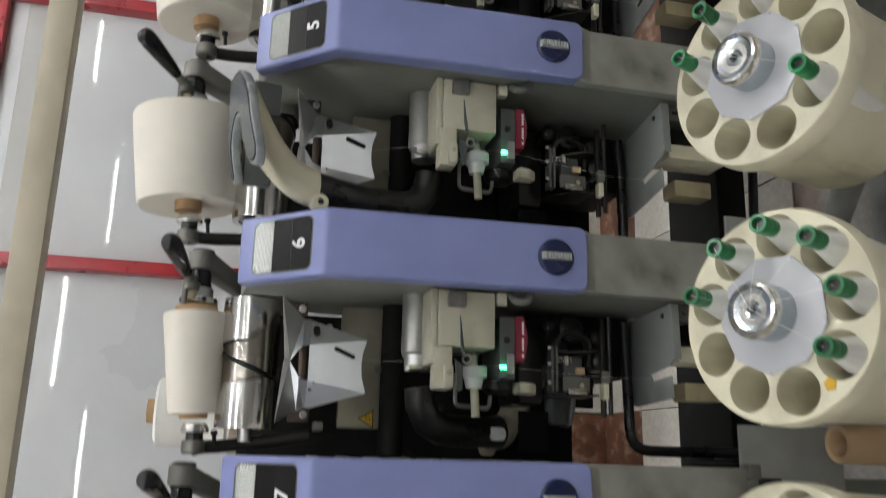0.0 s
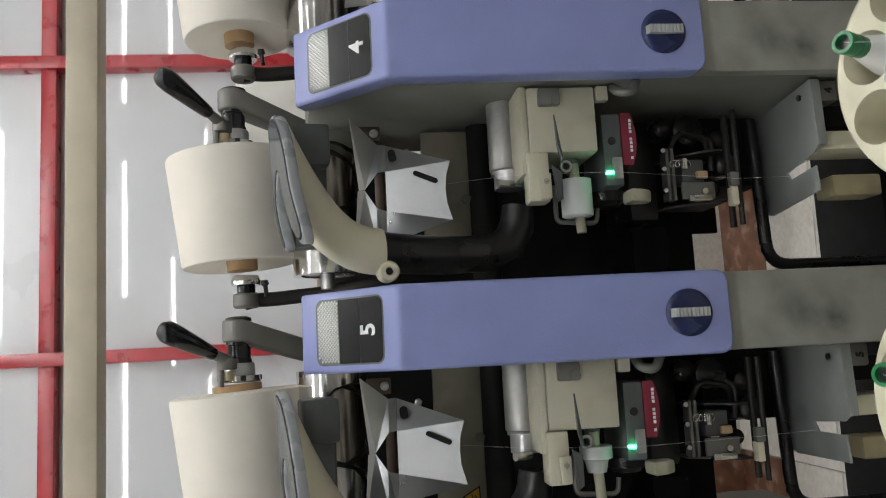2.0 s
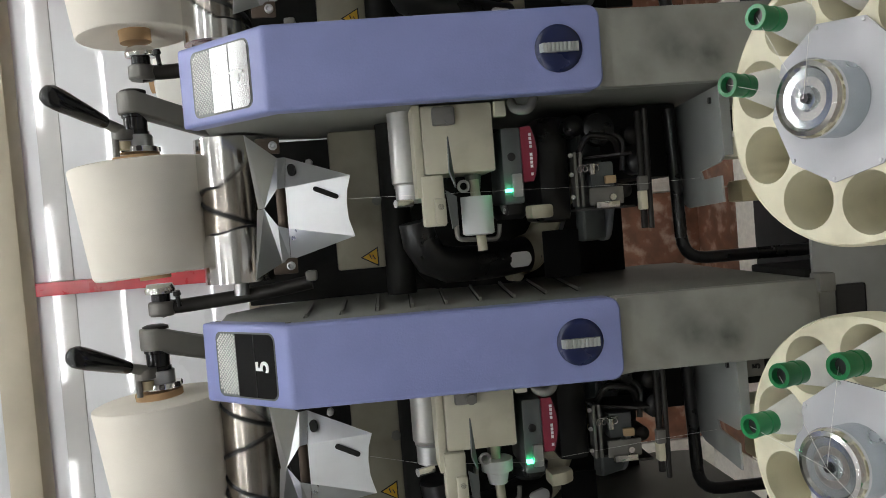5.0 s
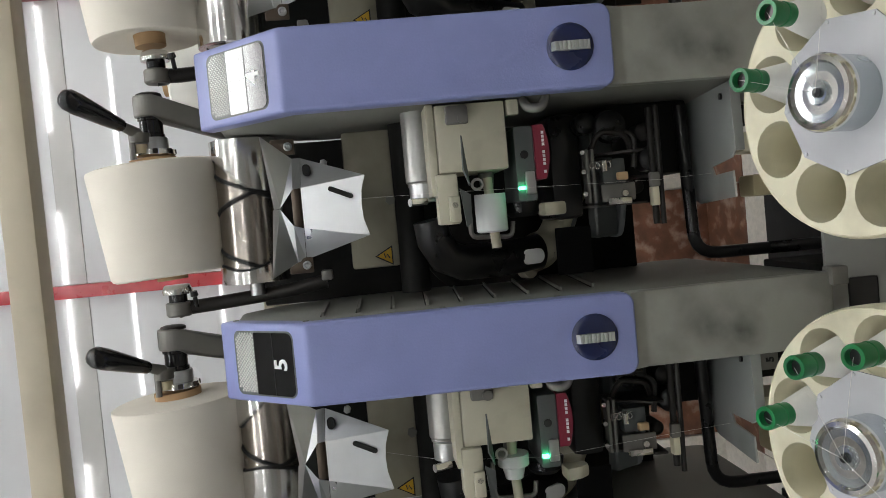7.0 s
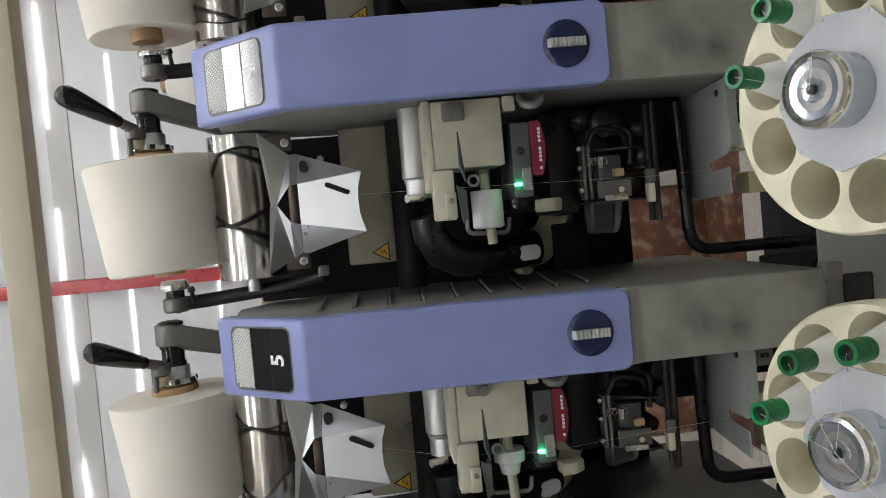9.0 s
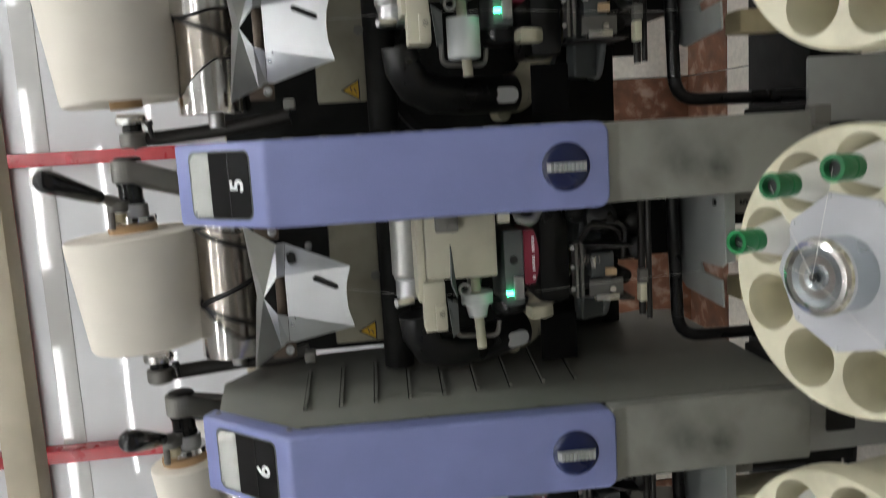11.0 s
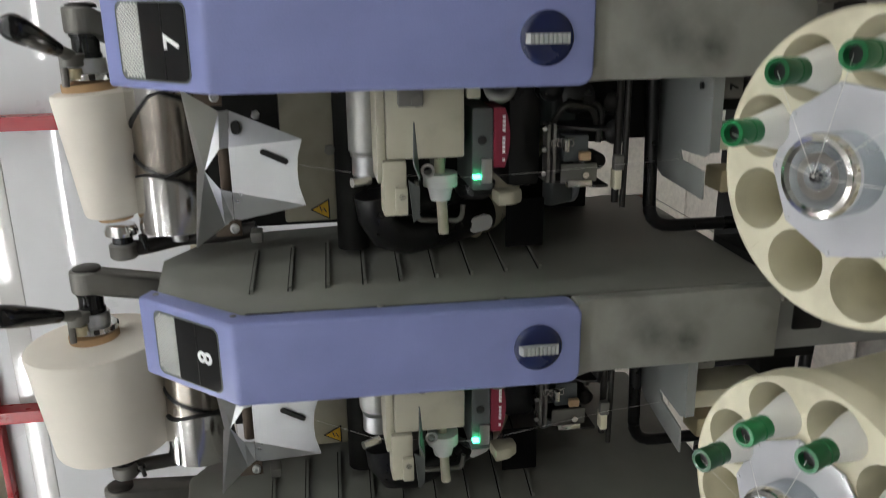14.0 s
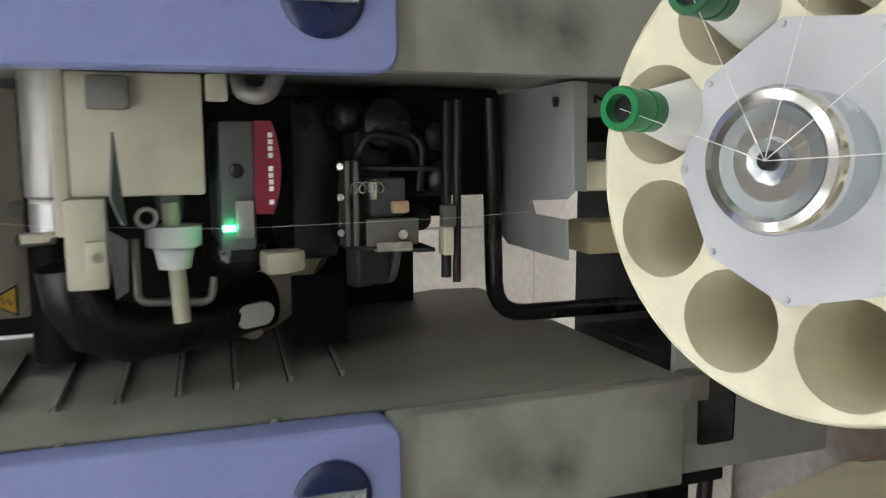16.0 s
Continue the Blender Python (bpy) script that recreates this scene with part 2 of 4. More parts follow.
def prism(bm, profile, x0, x1, bevel=0.0, seg=2):
    """A (y, z) outline pushed along x."""
    a = [bm.verts.new((x0, y, z)) for y, z in profile]
    b = [bm.verts.new((x1, y, z)) for y, z in profile]
    n = len(profile)
    fs = [bm.faces.new(a), bm.faces.new(list(reversed(b)))]
    for i in range(n):
        fs.append(bm.faces.new((a[i], b[i], b[(i + 1) % n], a[(i + 1) % n])))
    bmesh.ops.recalc_face_normals(bm, faces=fs)
    if bevel:
        edges = list({e for f in fs for e in f.edges})
        bmesh.ops.bevel(bm, geom=edges, offset=bevel, segments=seg, affect="EDGES", profile=0.6)
    return bm


def sheet(bm, points, thick=0.0015):
    """A flat or folded plate: polygons of 3D corners, given a thickness."""
    for poly in points:
        vs = [Vector(p) for p in poly]
        n = (vs[1] - vs[0]).cross(vs[-1] - vs[0]).normalized() * thick
        a = [bm.verts.new(v) for v in vs]
        b = [bm.verts.new(v + n) for v in vs]
        k = len(vs)
        fs = [bm.faces.new(list(reversed(a))), bm.faces.new(b)]
        fs += [bm.faces.new((a[i], a[(i + 1) % k], b[(i + 1) % k], b[i])) for i in range(k)]
        bmesh.ops.recalc_face_normals(bm, faces=fs)
    return bm


def mesh_of(name, bm, mat, smooth=True):
    me = bpy.data.meshes.new(name)
    bm.normal_update()
    bm.to_mesh(me)
    bm.free()
    me.materials.append(mat)
    if smooth:
        me.shade_smooth()
        me.set_sharp_from_angle(angle=radians(35))
    return me


def part(name, bm, mat, parent, label="", at=None):
    ob = new(name, mesh_of(name, bm, mat))
    ob.parent = parent
    if at is not None:
        ob.matrix_basis = at
    if label:
        ob["label"] = label
    return ob


def B():
    return bmesh.new()


def thing(name, label, category, group="", at=None):
    ob = new(name)
    ob.empty_display_size = 0.05
    if at is not None:
        ob.matrix_basis = at
    return tagged(ob, label, category, group)


def lettering(name, text, size, mat, parent, at, depth=0.0004):
    cu = bpy.data.curves.new(name, "FONT")
    cu.body, cu.size, cu.extrude, cu.offset = text, size, depth, 0.0006
    cu.align_x, cu.align_y = "CENTER", "CENTER"
    tmp = new("letters", cu)
    me = bpy.data.meshes.new_from_object(tmp.evaluated_get(bpy.context.evaluated_depsgraph_get()))
    bpy.data.objects.remove(tmp)
    me.materials.clear()
    me.materials.append(mat)
    ob = new(name, me)
    ob.parent, ob.matrix_basis = parent, at
    return ob


# ---- setting: hall, partition, beam ----
def slab(name, x0, x1, y0, y1, z0, z1, mat, label="", bevel=0.0):
    ob = new(name, mesh_of(name, box(B(), x0, x1, y0, y1, z0, z1, bevel), mat))
    return tagged(ob, label, kind="structure")


floor = slab("floor", -7, 7, -9.0, 2.4, -0.1, 0.0, FLOOR, "worn speckled floor with red-brown stains")
slab("ceiling", -7, 7, -9.0, 2.4, 3.4, 3.5, CEIL, "white hall ceiling")
slab("wall_south", -7, 7, -9.1, -9.0, -0.1, 3.5, WALL)
slab("wall_west", -7.1, -7, -9.1, 2.4, -0.1, 3.5, WALL)
slab("wall_east", 7, 7.1, -9.1, 2.4, -0.1, 3.5, WALL)
partition = slab("wall_north", -7, 7, 1.98, 2.02, 0.0, 3.4, PANEL, "pale glossy glazed partition in a red frame")
MULLIONS = [0.34 + 1.0 * k for k in range(-6, 7)]
for x in MULLIONS:
    part("mullion", box(B(), x - 0.022, x + 0.022, 1.915, 1.982, 0.62, 3.4, 0.003), RED, partition)
for z in (2.35,):
    for a, b in zip(MULLIONS, MULLIONS[1:]):
        part("rail", box(B(), a + 0.022, b - 0.022, 1.93, 1.982, z - 0.025, z + 0.025, 0.003), RED, partition)
# added grey strips stand in for a band seen behind the glass
for a, b in zip(MULLIONS, MULLIONS[1:]):
    part("panel_band", box(B(), a + 0.022, b - 0.022, 1.976, 1.9815, 2.19, 2.265, 0.001, 1), BAND, partition)
# tiled foot of the partition and the floor before it
tile_box = {}
for kind, mat in (("pale", FLOORTILE), ("rust", RUST)):
    tile_box[kind] = mesh_of("tile", box(B(), -0.148, 0.148, -0.006, 0.006, -0.148, 0.148, 0.003, 1), mat)
for i in range(-8, 10):
    for j in range(2):
        ob = new("tile", tile_box["rust" if i in (-1, 1, 3, 4, -4) and j == 0 else "pale"])
        ob.parent, ob.matrix_basis = partition, pose(0.3 * i + 0.05, 1.972, 0.15 + 0.3 * j)
flat = {}
for kind, mat in (("pale", FLOORTILE), ("rust", RUST)):
    flat[kind] = mesh_of("tile", box(B(), -0.148, 0.148, -0.148, 0.148, 0.0, 0.006, 0.002, 1), mat)
for i in range(-8, 10):
    for j in range(4):
        ob = new("tile", flat["rust" if (i in (-1, 1, 2) and j == 3) or (i in (4, -5) and j > 1) else "pale"])
        ob.parent, ob.matrix_basis = floor, pose(0.3 * i + 0.05, 0.92 + 0.3 * j, 0)
beam = slab("beam", -5, 5, 0.45, 0.50, 1.752, 1.802, BEAM, "beige painted steel beam along the machine", 0.004)
for x in (-4.4, 4.4):
    part("post", box(B(), x - 0.03, x + 0.03, 0.452, 0.498, 0.0, 1.752, 0.004), BEAM, beam)


# ---- hall lamps ----
def tube_light(x, y, z=3.25, length=1.2):
    t = thing("ceiling_light", "lit white fluorescent tube under the ceiling", "lamp", "hall lights", pose(x, y, z))
    part("housing", box(B(), -length / 2, length / 2, -0.03, 0.03, 0.03, 0.15, 0.006), FIXTURE, t)
    part("tube", rod(B(), (-length / 2 + 0.02, 0, 0), (length / 2 - 0.02, 0, 0), 0.016, n=12), TUBE, t)
    for s in (-1, 1):
        part("cap", box(B(), s * (length / 2) - 0.012, s * (length / 2) + 0.012, -0.02, 0.02, -0.02, 0.032, 0.003), FIXTURE, t)
    return t


lamp = tube_light(-3.6, -2.3)
for ix in range(6):
    for iy, y in enumerate((-2.3, -0.8, -4.2, -6.4)):
        if (ix or iy) and (iy < 2 or (ix + iy) % 2 == 0):
            copy_thing(lamp, pose(-3.6 + 1.7 * ix + 0.37 * (iy if iy < 2 else iy + 1), y, 3.25))
for x in (-5.75, -2.38, 1.05, 4.4):
    for y in (0.19, 0.27):
        copy_thing(lamp, pose(x, y, 3.25))

# ---- winding unit ----
PITCH = 0.32
PIVOT = (-0.235, 0.13, 1.157)
DRUM = (-0.14, 0.262, 1.395)


def tablet(x0, x1, y0, y1, z0, z1, r0, r1):
    """A thin plate with rounded corners: radius r0 at its low edge, r1 at its high edge."""
    bm, pts = B(), []
    for cx, cy, r, a0 in ((x1 - r1, y1 - r1, r1, 0), (x0 + r1, y1 - r1, r1, 90), (x0 + r0, y0 + r0, r0, 180), (x1 - r0, y0 + r0, r0, 270)):
        pts += [(cx + r * math.cos(radians(a0 + 18 * k)), cy + r * math.sin(radians(a0 + 18 * k))) for k in range(6)]
    lo = [bm.verts.new((x, y, z0)) for x, y in pts]
    hi = [bm.verts.new((x, y, z1)) for x, y in pts]
    bm.faces.new(list(reversed(lo)))
    bm.faces.new(hi)
    for k in range(len(pts)):
        q = (k + 1) % len(pts)
        bm.faces.new((lo[k], lo[q], hi[q], hi[k]))
    return bm


def front_cover(u):
    prof = [(0.0, 0.952), (0.012, 1.316), (0.114, 1.424), (0.138, 1.412), (0.04, 1.306), (0.03, 0.952)]
    shell = prism(B(), prof, -0.046, 0.046)
    foot = [e for e in shell.edges if all(v.co.z < 0.96 for v in e.verts) and abs(e.verts[0].co.x - e.verts[1].co.x) < 1e-6]
    bmesh.ops.bevel(shell, geom=foot, offset=0.014, segments=6, affect="EDGES", profile=0.5)
    sharp = [e for e in shell.edges if len(e.link_faces) == 2 and e.calc_face_angle() > 0.5]
    bmesh.ops.bevel(shell, geom=sharp, offset=0.005, segments=3, affect="EDGES", profile=0.6)
    c = part("front_cover", shell, BLUE, u, "periwinkle blue moulded cover")
    # sloping label window
    s = Vector((0, 0.102, 0.108)).normalized()
    n = Vector((0, -0.108, 0.102)).normalized()
    o = Vector((0, 0.012, 1.316))
    fr = Matrix(((1, s.x, n.x, o.x), (0, s.y, n.y, o.y), (0, s.z, n.z, o.z), (0, 0, 0, 1)))
    part("window_rim", tablet(-0.0375, 0.0375, 0.021, 0.123, -0.002, 0.0006, 0.0095, 0.0095), MIDGREY, c, at=fr)
    part("display", tablet(-0.0355, 0.0355, 0.023, 0.0865, -0.001, 0.0014, 0.008, 0.0006), GLOSSBLACK, c, "glossy black display strip", at=fr)
    part("divider", box(B(), -0.0355, 0.0355, 0.0545, 0.0555, 0.0012, 0.0018), BLACK, c, at=fr)
    part("lens_backing", tablet(-0.0355, 0.0355, 0.0875, 0.121, -0.001, 0.0008, 0.0006, 0.008), MIDGREY, c, at=fr)
    lens = B()
    for i in range(16):
        for j in range(13):
            x, y = -0.0328 + 0.0046 * i + (0.0023 if j % 2 else 0), 0.0895 + 0.00245 * j
            if x < 0.0340 and not (j > 10 and abs(x) > 0.030):
                rim_v = [lens.verts.new((x + dx, y + dy, 0.0009)) for dx, dy in ((0.00195, 0), (0, 0.00205), (-0.00195, 0), (0, -0.00205))]
                tip = lens.verts.new((x, y, 0.0019))
                for q in range(4):
                    lens.faces.new((rim_v[q], rim_v[(q + 1) % 4], tip))
    part("lamp_lens", lens, SILVER, c, "silver diamond-cut lamp lens", at=fr)
    k = part("knob", lathe(B(), (0, 0.004, 1.0), (0, -1, 0.03), [(0, 0.026), (0.004, 0.026), (0.006, 0.024), (0.0075, 0.020), (0.0065, 0.004)], 40), NAVY, c, "round navy push button")
    comb = [(-0.002, 0.978)]
    for i in range(9):
        z = 0.980 + 0.0045 * i
        comb += [(-0.0078, z), (-0.0098, z + 0.0006), (-0.0098, z + 0.0030), (-0.0078, z + 0.0036)]
    bar = prism(B(), comb + [(-0.002, 1.022)], -0.0048, 0.0048)
    part("grip", bar, CLEAR, k, "ridged translucent grip")
    return c, fr


def side_body(u):
    prof = [(0.032, 0.70), (0.032, 1.302), (0.130, 1.408), (0.255, 1.418), (0.325, 1.375), (0.365, 1.29), (0.385, 1.10), (0.42, 0.90), (0.47, 0.76), (0.46, 0.70)]
    b = part("housing", prism(B(), prof, -0.040, 0.042, 0.006, 2), SIDE, u, "dark grey ribbed plastic housing")
    for i in range(9):
        z = 1.301 - 0.0425 * i
        y0, y1, drop = 0.108 + 0.003 * i, 0.262 + 0.012 * i, 0.003 * i
        part("rib", prism(B(), [(y0, z - 0.0016), (y1, z - drop - 0.0016), (y1, z - drop + 0.0016), (y0, z + 0.0016)], 0.040, 0.0470), RIB, b)
        # flush dark strip stands in for the shaded groove beside each rib
        part("slot", prism(B(), [(y0, z + 0.0018), (y1, z - drop + 0.0018), (y1, z - drop + 0.0034), (y0, z + 0.0034)], 0.040, 0.0428), DUSTSHADE, b)
    for y, z in ((0.118, 1.405), (0.037, 1.316), (0.037, 1.163), (0.036, 1.031)):
        part("screw", lathe(B(), (0.041, y, z), (1, 0, 0), [(0, 0.0045), (0.004, 0.0045), (0.006, 0.003)], 12), CAST, b)
    # black strip stands in for the shaded gap between cover and housing
    part("seam_strip", prism(B(), [(0.0305, 0.956), (0.0350, 0.956), (0.0450, 1.304), (0.0405, 1.304)], 0.038, 0.0440), BLACK, b, "black strip standing in for the dark gap behind the cover")
    part("edge_lip", prism(B(), [(0.0355, 0.72), (0.0385, 0.72), (0.0485, 1.304), (0.0455, 1.304), (0.0355, 0.956)], 0.038, 0.0436), RIB, b)
    lo = part("lower_panel", prism(B(), [(0.006, 0.955), (0.016, 0.935), (0.016, 0.712), (0.034, 0.705), (0.034, 0.955)], -0.043, 0.044, 0.003), PANELGREY, u, "smudged grey painted panel")
    # near-black tone stands in for the shaded gap below the panel
    part("foot_bracket", prism(B(), [(0.066, 0.70), (0.066, 0.64), (0.2, 0.60), (0.2, 0.70)], -0.03, 0.05, 0.003), DUSTSHADE, u)
    part("hinge", box(B(), 0.028, 0.05, 0.008, 0.03, 0.695, 0.715, 0.003), CAST, lo)
    return b


def teardrop(cy, cz, r, ey, ez, re):
    """Outline of a cast arm: a round head at (cy, cz), a round end at (ey, ez)."""
    way = math.atan2(ez - cz, ey - cy)
    spread = math.pi / 2 + math.asin((r - re) / math.hypot(ey - cy, ez - cz))
    head = [(cy + r * math.cos(way + spread + k * (2 * math.pi - 2 * spread) / 14), cz + r * math.sin(way + spread + k * (2 * math.pi - 2 * spread) / 14)) for k in range(15)]
    end = [(ey + re * math.cos(way - spread + k * 2 * spread / 8), ez + re * math.sin(way - spread + k * 2 * spread / 8)) for k in range(9)]
    return head + end


def cradle(u, radius, lean):
    """Package cradle: two arms with centring cups and the lift handle. radius is that of the package it holds."""
    ax = Vector((0, 0.262 + 0.25 * (radius - 0.03), 1.437 + 0.93 * radius))
    lo = ax.z - 0.012
    arm = prism(B(), teardrop(ax.y, ax.z, 0.0215, 0.335, 1.392, 0.014), 0.0, 0.030, 0.004, 3)
    for v in arm.verts:
        drop = min(1.0, max(0.0, (ax.z - 0.012 - v.co.z) / (ax.z - 1.40)))
        v.co.x -= 0.046 * drop ** 1.3
    a = part("cradle", arm, CAST, u, "cast metal package cradle")
    part("cap", lathe(B(), (0.028, ax.y, ax.z), (1, 0, 0), [(0, 0.0175), (0.004, 0.017), (0.006, 0.012)], 24), SHADECAST, a)
    part("bearing", lathe(B(), (0.002, ax.y, ax.z), (-1, 0, 0), [(0, 0.0175), (0.006, 0.0175), (0.007, 0.0155), (0.024, 0.0155), (0.025, 0.017), (0.030, 0.017)], 28), GLOSSBLACK, a, "black bearing")
    part("collar", lathe(B(), (-0.028, ax.y, ax.z), (-1, 0, 0), [(0, 0.0195), (0.002, 0.0205), (0.016, 0.0205), (0.017, 0.019)], 32), STEEL, a, "turned steel collar")
    flange = B()
    lathe(flange, (-0.044, ax.y, ax.z), (-1, 0, 0), [(0, 0.020), (0.001, 0.0275), (0.008, 0.0285), (0.0095, 0.026)], 32)
    part("cup", flange, CHROME, a, "polished centring cup")
    for k in range(8):
        th = k * math.pi / 4 + 0.3
        part("notch", box(B(), -0.0515, -0.0445, -0.0035, 0.0035, 0.0265, 0.0292, 0.001, 1), SHADECAST, a, at=Matrix.Translation((0, ax.y, ax.z)) @ Matrix.Rotation(th, 4, "X"))
    # the arm's near-black tone is shade put into the colour
    part("outer_arm", sweep(B(), rounded([(-0.264, ax.y, lo), (-0.264, ax.y + 0.008, lo - 0.03), (-0.258, 0.285, 1.395), (-0.252, 0.262, 1.345), (-0.245, 0.26, 1.30)], 0.02), [0.014] + [0.010] * 20, 12), SHADECAST, a, "cast outer arm darkened for shade")
    part("outer_knuckle", lathe(B(), (-0.275, ax.y, lo), (1, 0, 0), [(0, 0.015), (0.003, 0.0175), (0.018, 0.0175), (0.020, 0.015)], 20), CAST, a)
    part("outer_bearing", lathe(B(), (-0.256, ax.y, lo), (1, 0, 0), [(0, 0.0125), (0.012, 0.0125)], 24), GLOSSBLACK, a)
    part("outer_cup", lathe(B(), (-0.245, ax.y, lo), (1, 0, 0), [(0, 0.015), (0.001, 0.0195), (0.006, 0.0205), (0.014, 0.017)], 28), CHROME, a)
    part("stop_pin", lathe(B(), (-0.262, 0.25, lo - 0.03), (1, -0.2, 0.1), [(0, 0.003), (0.014, 0.003), (0.016, 0.0055), (0.022, 0.0045)], 12), BLACK, a)
    part("link", prism(B(), teardrop(ax.y - 0.026, ax.z + 0.014, 0.011, ax.y - 0.004, ax.z + 0.004, 0.010), -0.036, -0.022, 0.002), CAST, a)
    part("pin", rod(B(), (-0.058, ax.y - 0.030, ax.z + 0.020), (-0.026, ax.y - 0.030, ax.z + 0.020), 0.0042), CAST, a)
    part("pin_bush", rod(B(), (-0.050, ax.y - 0.024, ax.z + 0.010), (-0.038, ax.y - 0.024, ax.z + 0.010), 0.008), KHAKI, a)
    part("latch_pin", lathe(B(), (-0.012, 0.33, 1.42), (-1, -0.1, 0), [(0, 0.0022), (0.022, 0.0022), (0.0225, 0.005), (0.03, 0.005)], 12), BLACK, a)
    d = Vector(lean).normalized()
    p = Vector((-0.024, ax.y - 0.026, ax.z + 0.012))
    h = part("lever", rod(B(), p, p + d * 0.035, 0.0078, 0.006), CAST, a)
    part("grip", lathe(B(), p + d * 0.024, d, [(0, 0.006), (0.004, 0.0085), (0.03, 0.011), (0.07, 0.0142), (0.084, 0.0138), (0.091, 0.010), (0.094, 0.004)], 24), GLOSSBLACK, h, "glossy black handle")
    return a, ax


def wave(th, sx):
    """Where a sleeve's wavy edge runs, from the drum's middle."""
    return 0.052 + 0.024 * max(-1, min(1, 1.9 * math.sin(th + sx * 0.8))) + 0.004 * math.sin(3 * th)


def drum(u):
    d = B()
    L = 0.19
    lathe(d, (-L / 2, 0, 0), (1, 0, 0), [(0, 0.034), (0.002, 0.0425), (L / 2, 0.0415), (L - 0.002, 0.0425), (L, 0.034)], 48)
    o = part("drum", d, CORE, u, "polished steel grooved winding drum", pose(*DRUM))
    for s in (0, 1):
        g = B()
        path, turns = [], 1.5
        for i in range(57):
            f = i / 56
            th = 2 * math.pi * turns * f + math.pi * s
            r = 0.0402
            path.append(((-0.076 + 0.152 * f) * (1 if s else -1), r * math.cos(th), r * math.sin(th)))
        # slightly raised black strip stands in for the shade of a recessed track
        sweep(g, path, 0.0040, 8)
        part("groove", g, BLACK, o, "black spiral strip standing in for shade in the yarn track")
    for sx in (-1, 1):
        g = B()
        loops = []
        for k, r in ((0, 0.0405), (0, 0.0462), (1, 0.0462), (1, 0.036)):
            loop = []
            for q in range(72):
                th = 2 * math.pi * q / 72
                w = wave(th, sx)
                x = w if k == 0 else 0.0965
                loop.append(g.verts.new((sx * x, r * math.cos(th), r * math.sin(th))))
            loops.append(loop)
        for p, q in zip(loops, loops[1:]):
            for k in range(72):
                g.faces.new((p[k], p[(k + 1) % 72], q[(k + 1) % 72], q[k]))
        bmesh.ops.recalc_face_normals(g, faces=g.faces[:])
        part("sleeve", g, CHROME, o, "polished sleeve with a wavy edge")
        # black outline puts the shade under the wavy edge into colour
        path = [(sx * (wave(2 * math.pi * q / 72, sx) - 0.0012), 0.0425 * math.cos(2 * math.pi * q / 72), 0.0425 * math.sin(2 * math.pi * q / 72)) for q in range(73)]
        part("seam", sweep(B(), path, 0.0022, 6), BLACK, o, "black outline standing in for shade at the sleeve's edge")
    part("shaft", rod(B(), (-0.115, 0, 0), (0.115, 0, 0), 0.010), STEEL, o)
    return o


def folded(corners, faces, thick=0.0014):
    """A plate of sheet metal folded along shared edges."""
    g = B()
    vs = {k: g.verts.new(p) for k, p in corners.items()}
    for f in faces:
        g.faces.new([vs[k] for k in f])
    bmesh.ops.recalc_face_normals(g, faces=g.faces[:])
    bmesh.ops.solidify(g, geom=g.faces[:], thickness=thick)
    bmesh.ops.recalc_face_normals(g, faces=g.faces[:])
    return g


def capsule(x0, z0, x1, z1, r, y0, slope):
    """Outline of a long hole that lies in a leaning plate."""
    way = math.atan2(z1 - z0, x1 - x0)
    pts = []
    for cx, cz, a0 in ((x0, z0, way + math.pi / 2), (x1, z1, way - math.pi / 2)):
        for k in range(7):
            a = a0 + math.pi * k / 6
            x, z = cx + r * math.cos(a), cz + r * math.sin(a)
            pts.append((x, y0 + slope * (z - 1.238), z))
    return pts


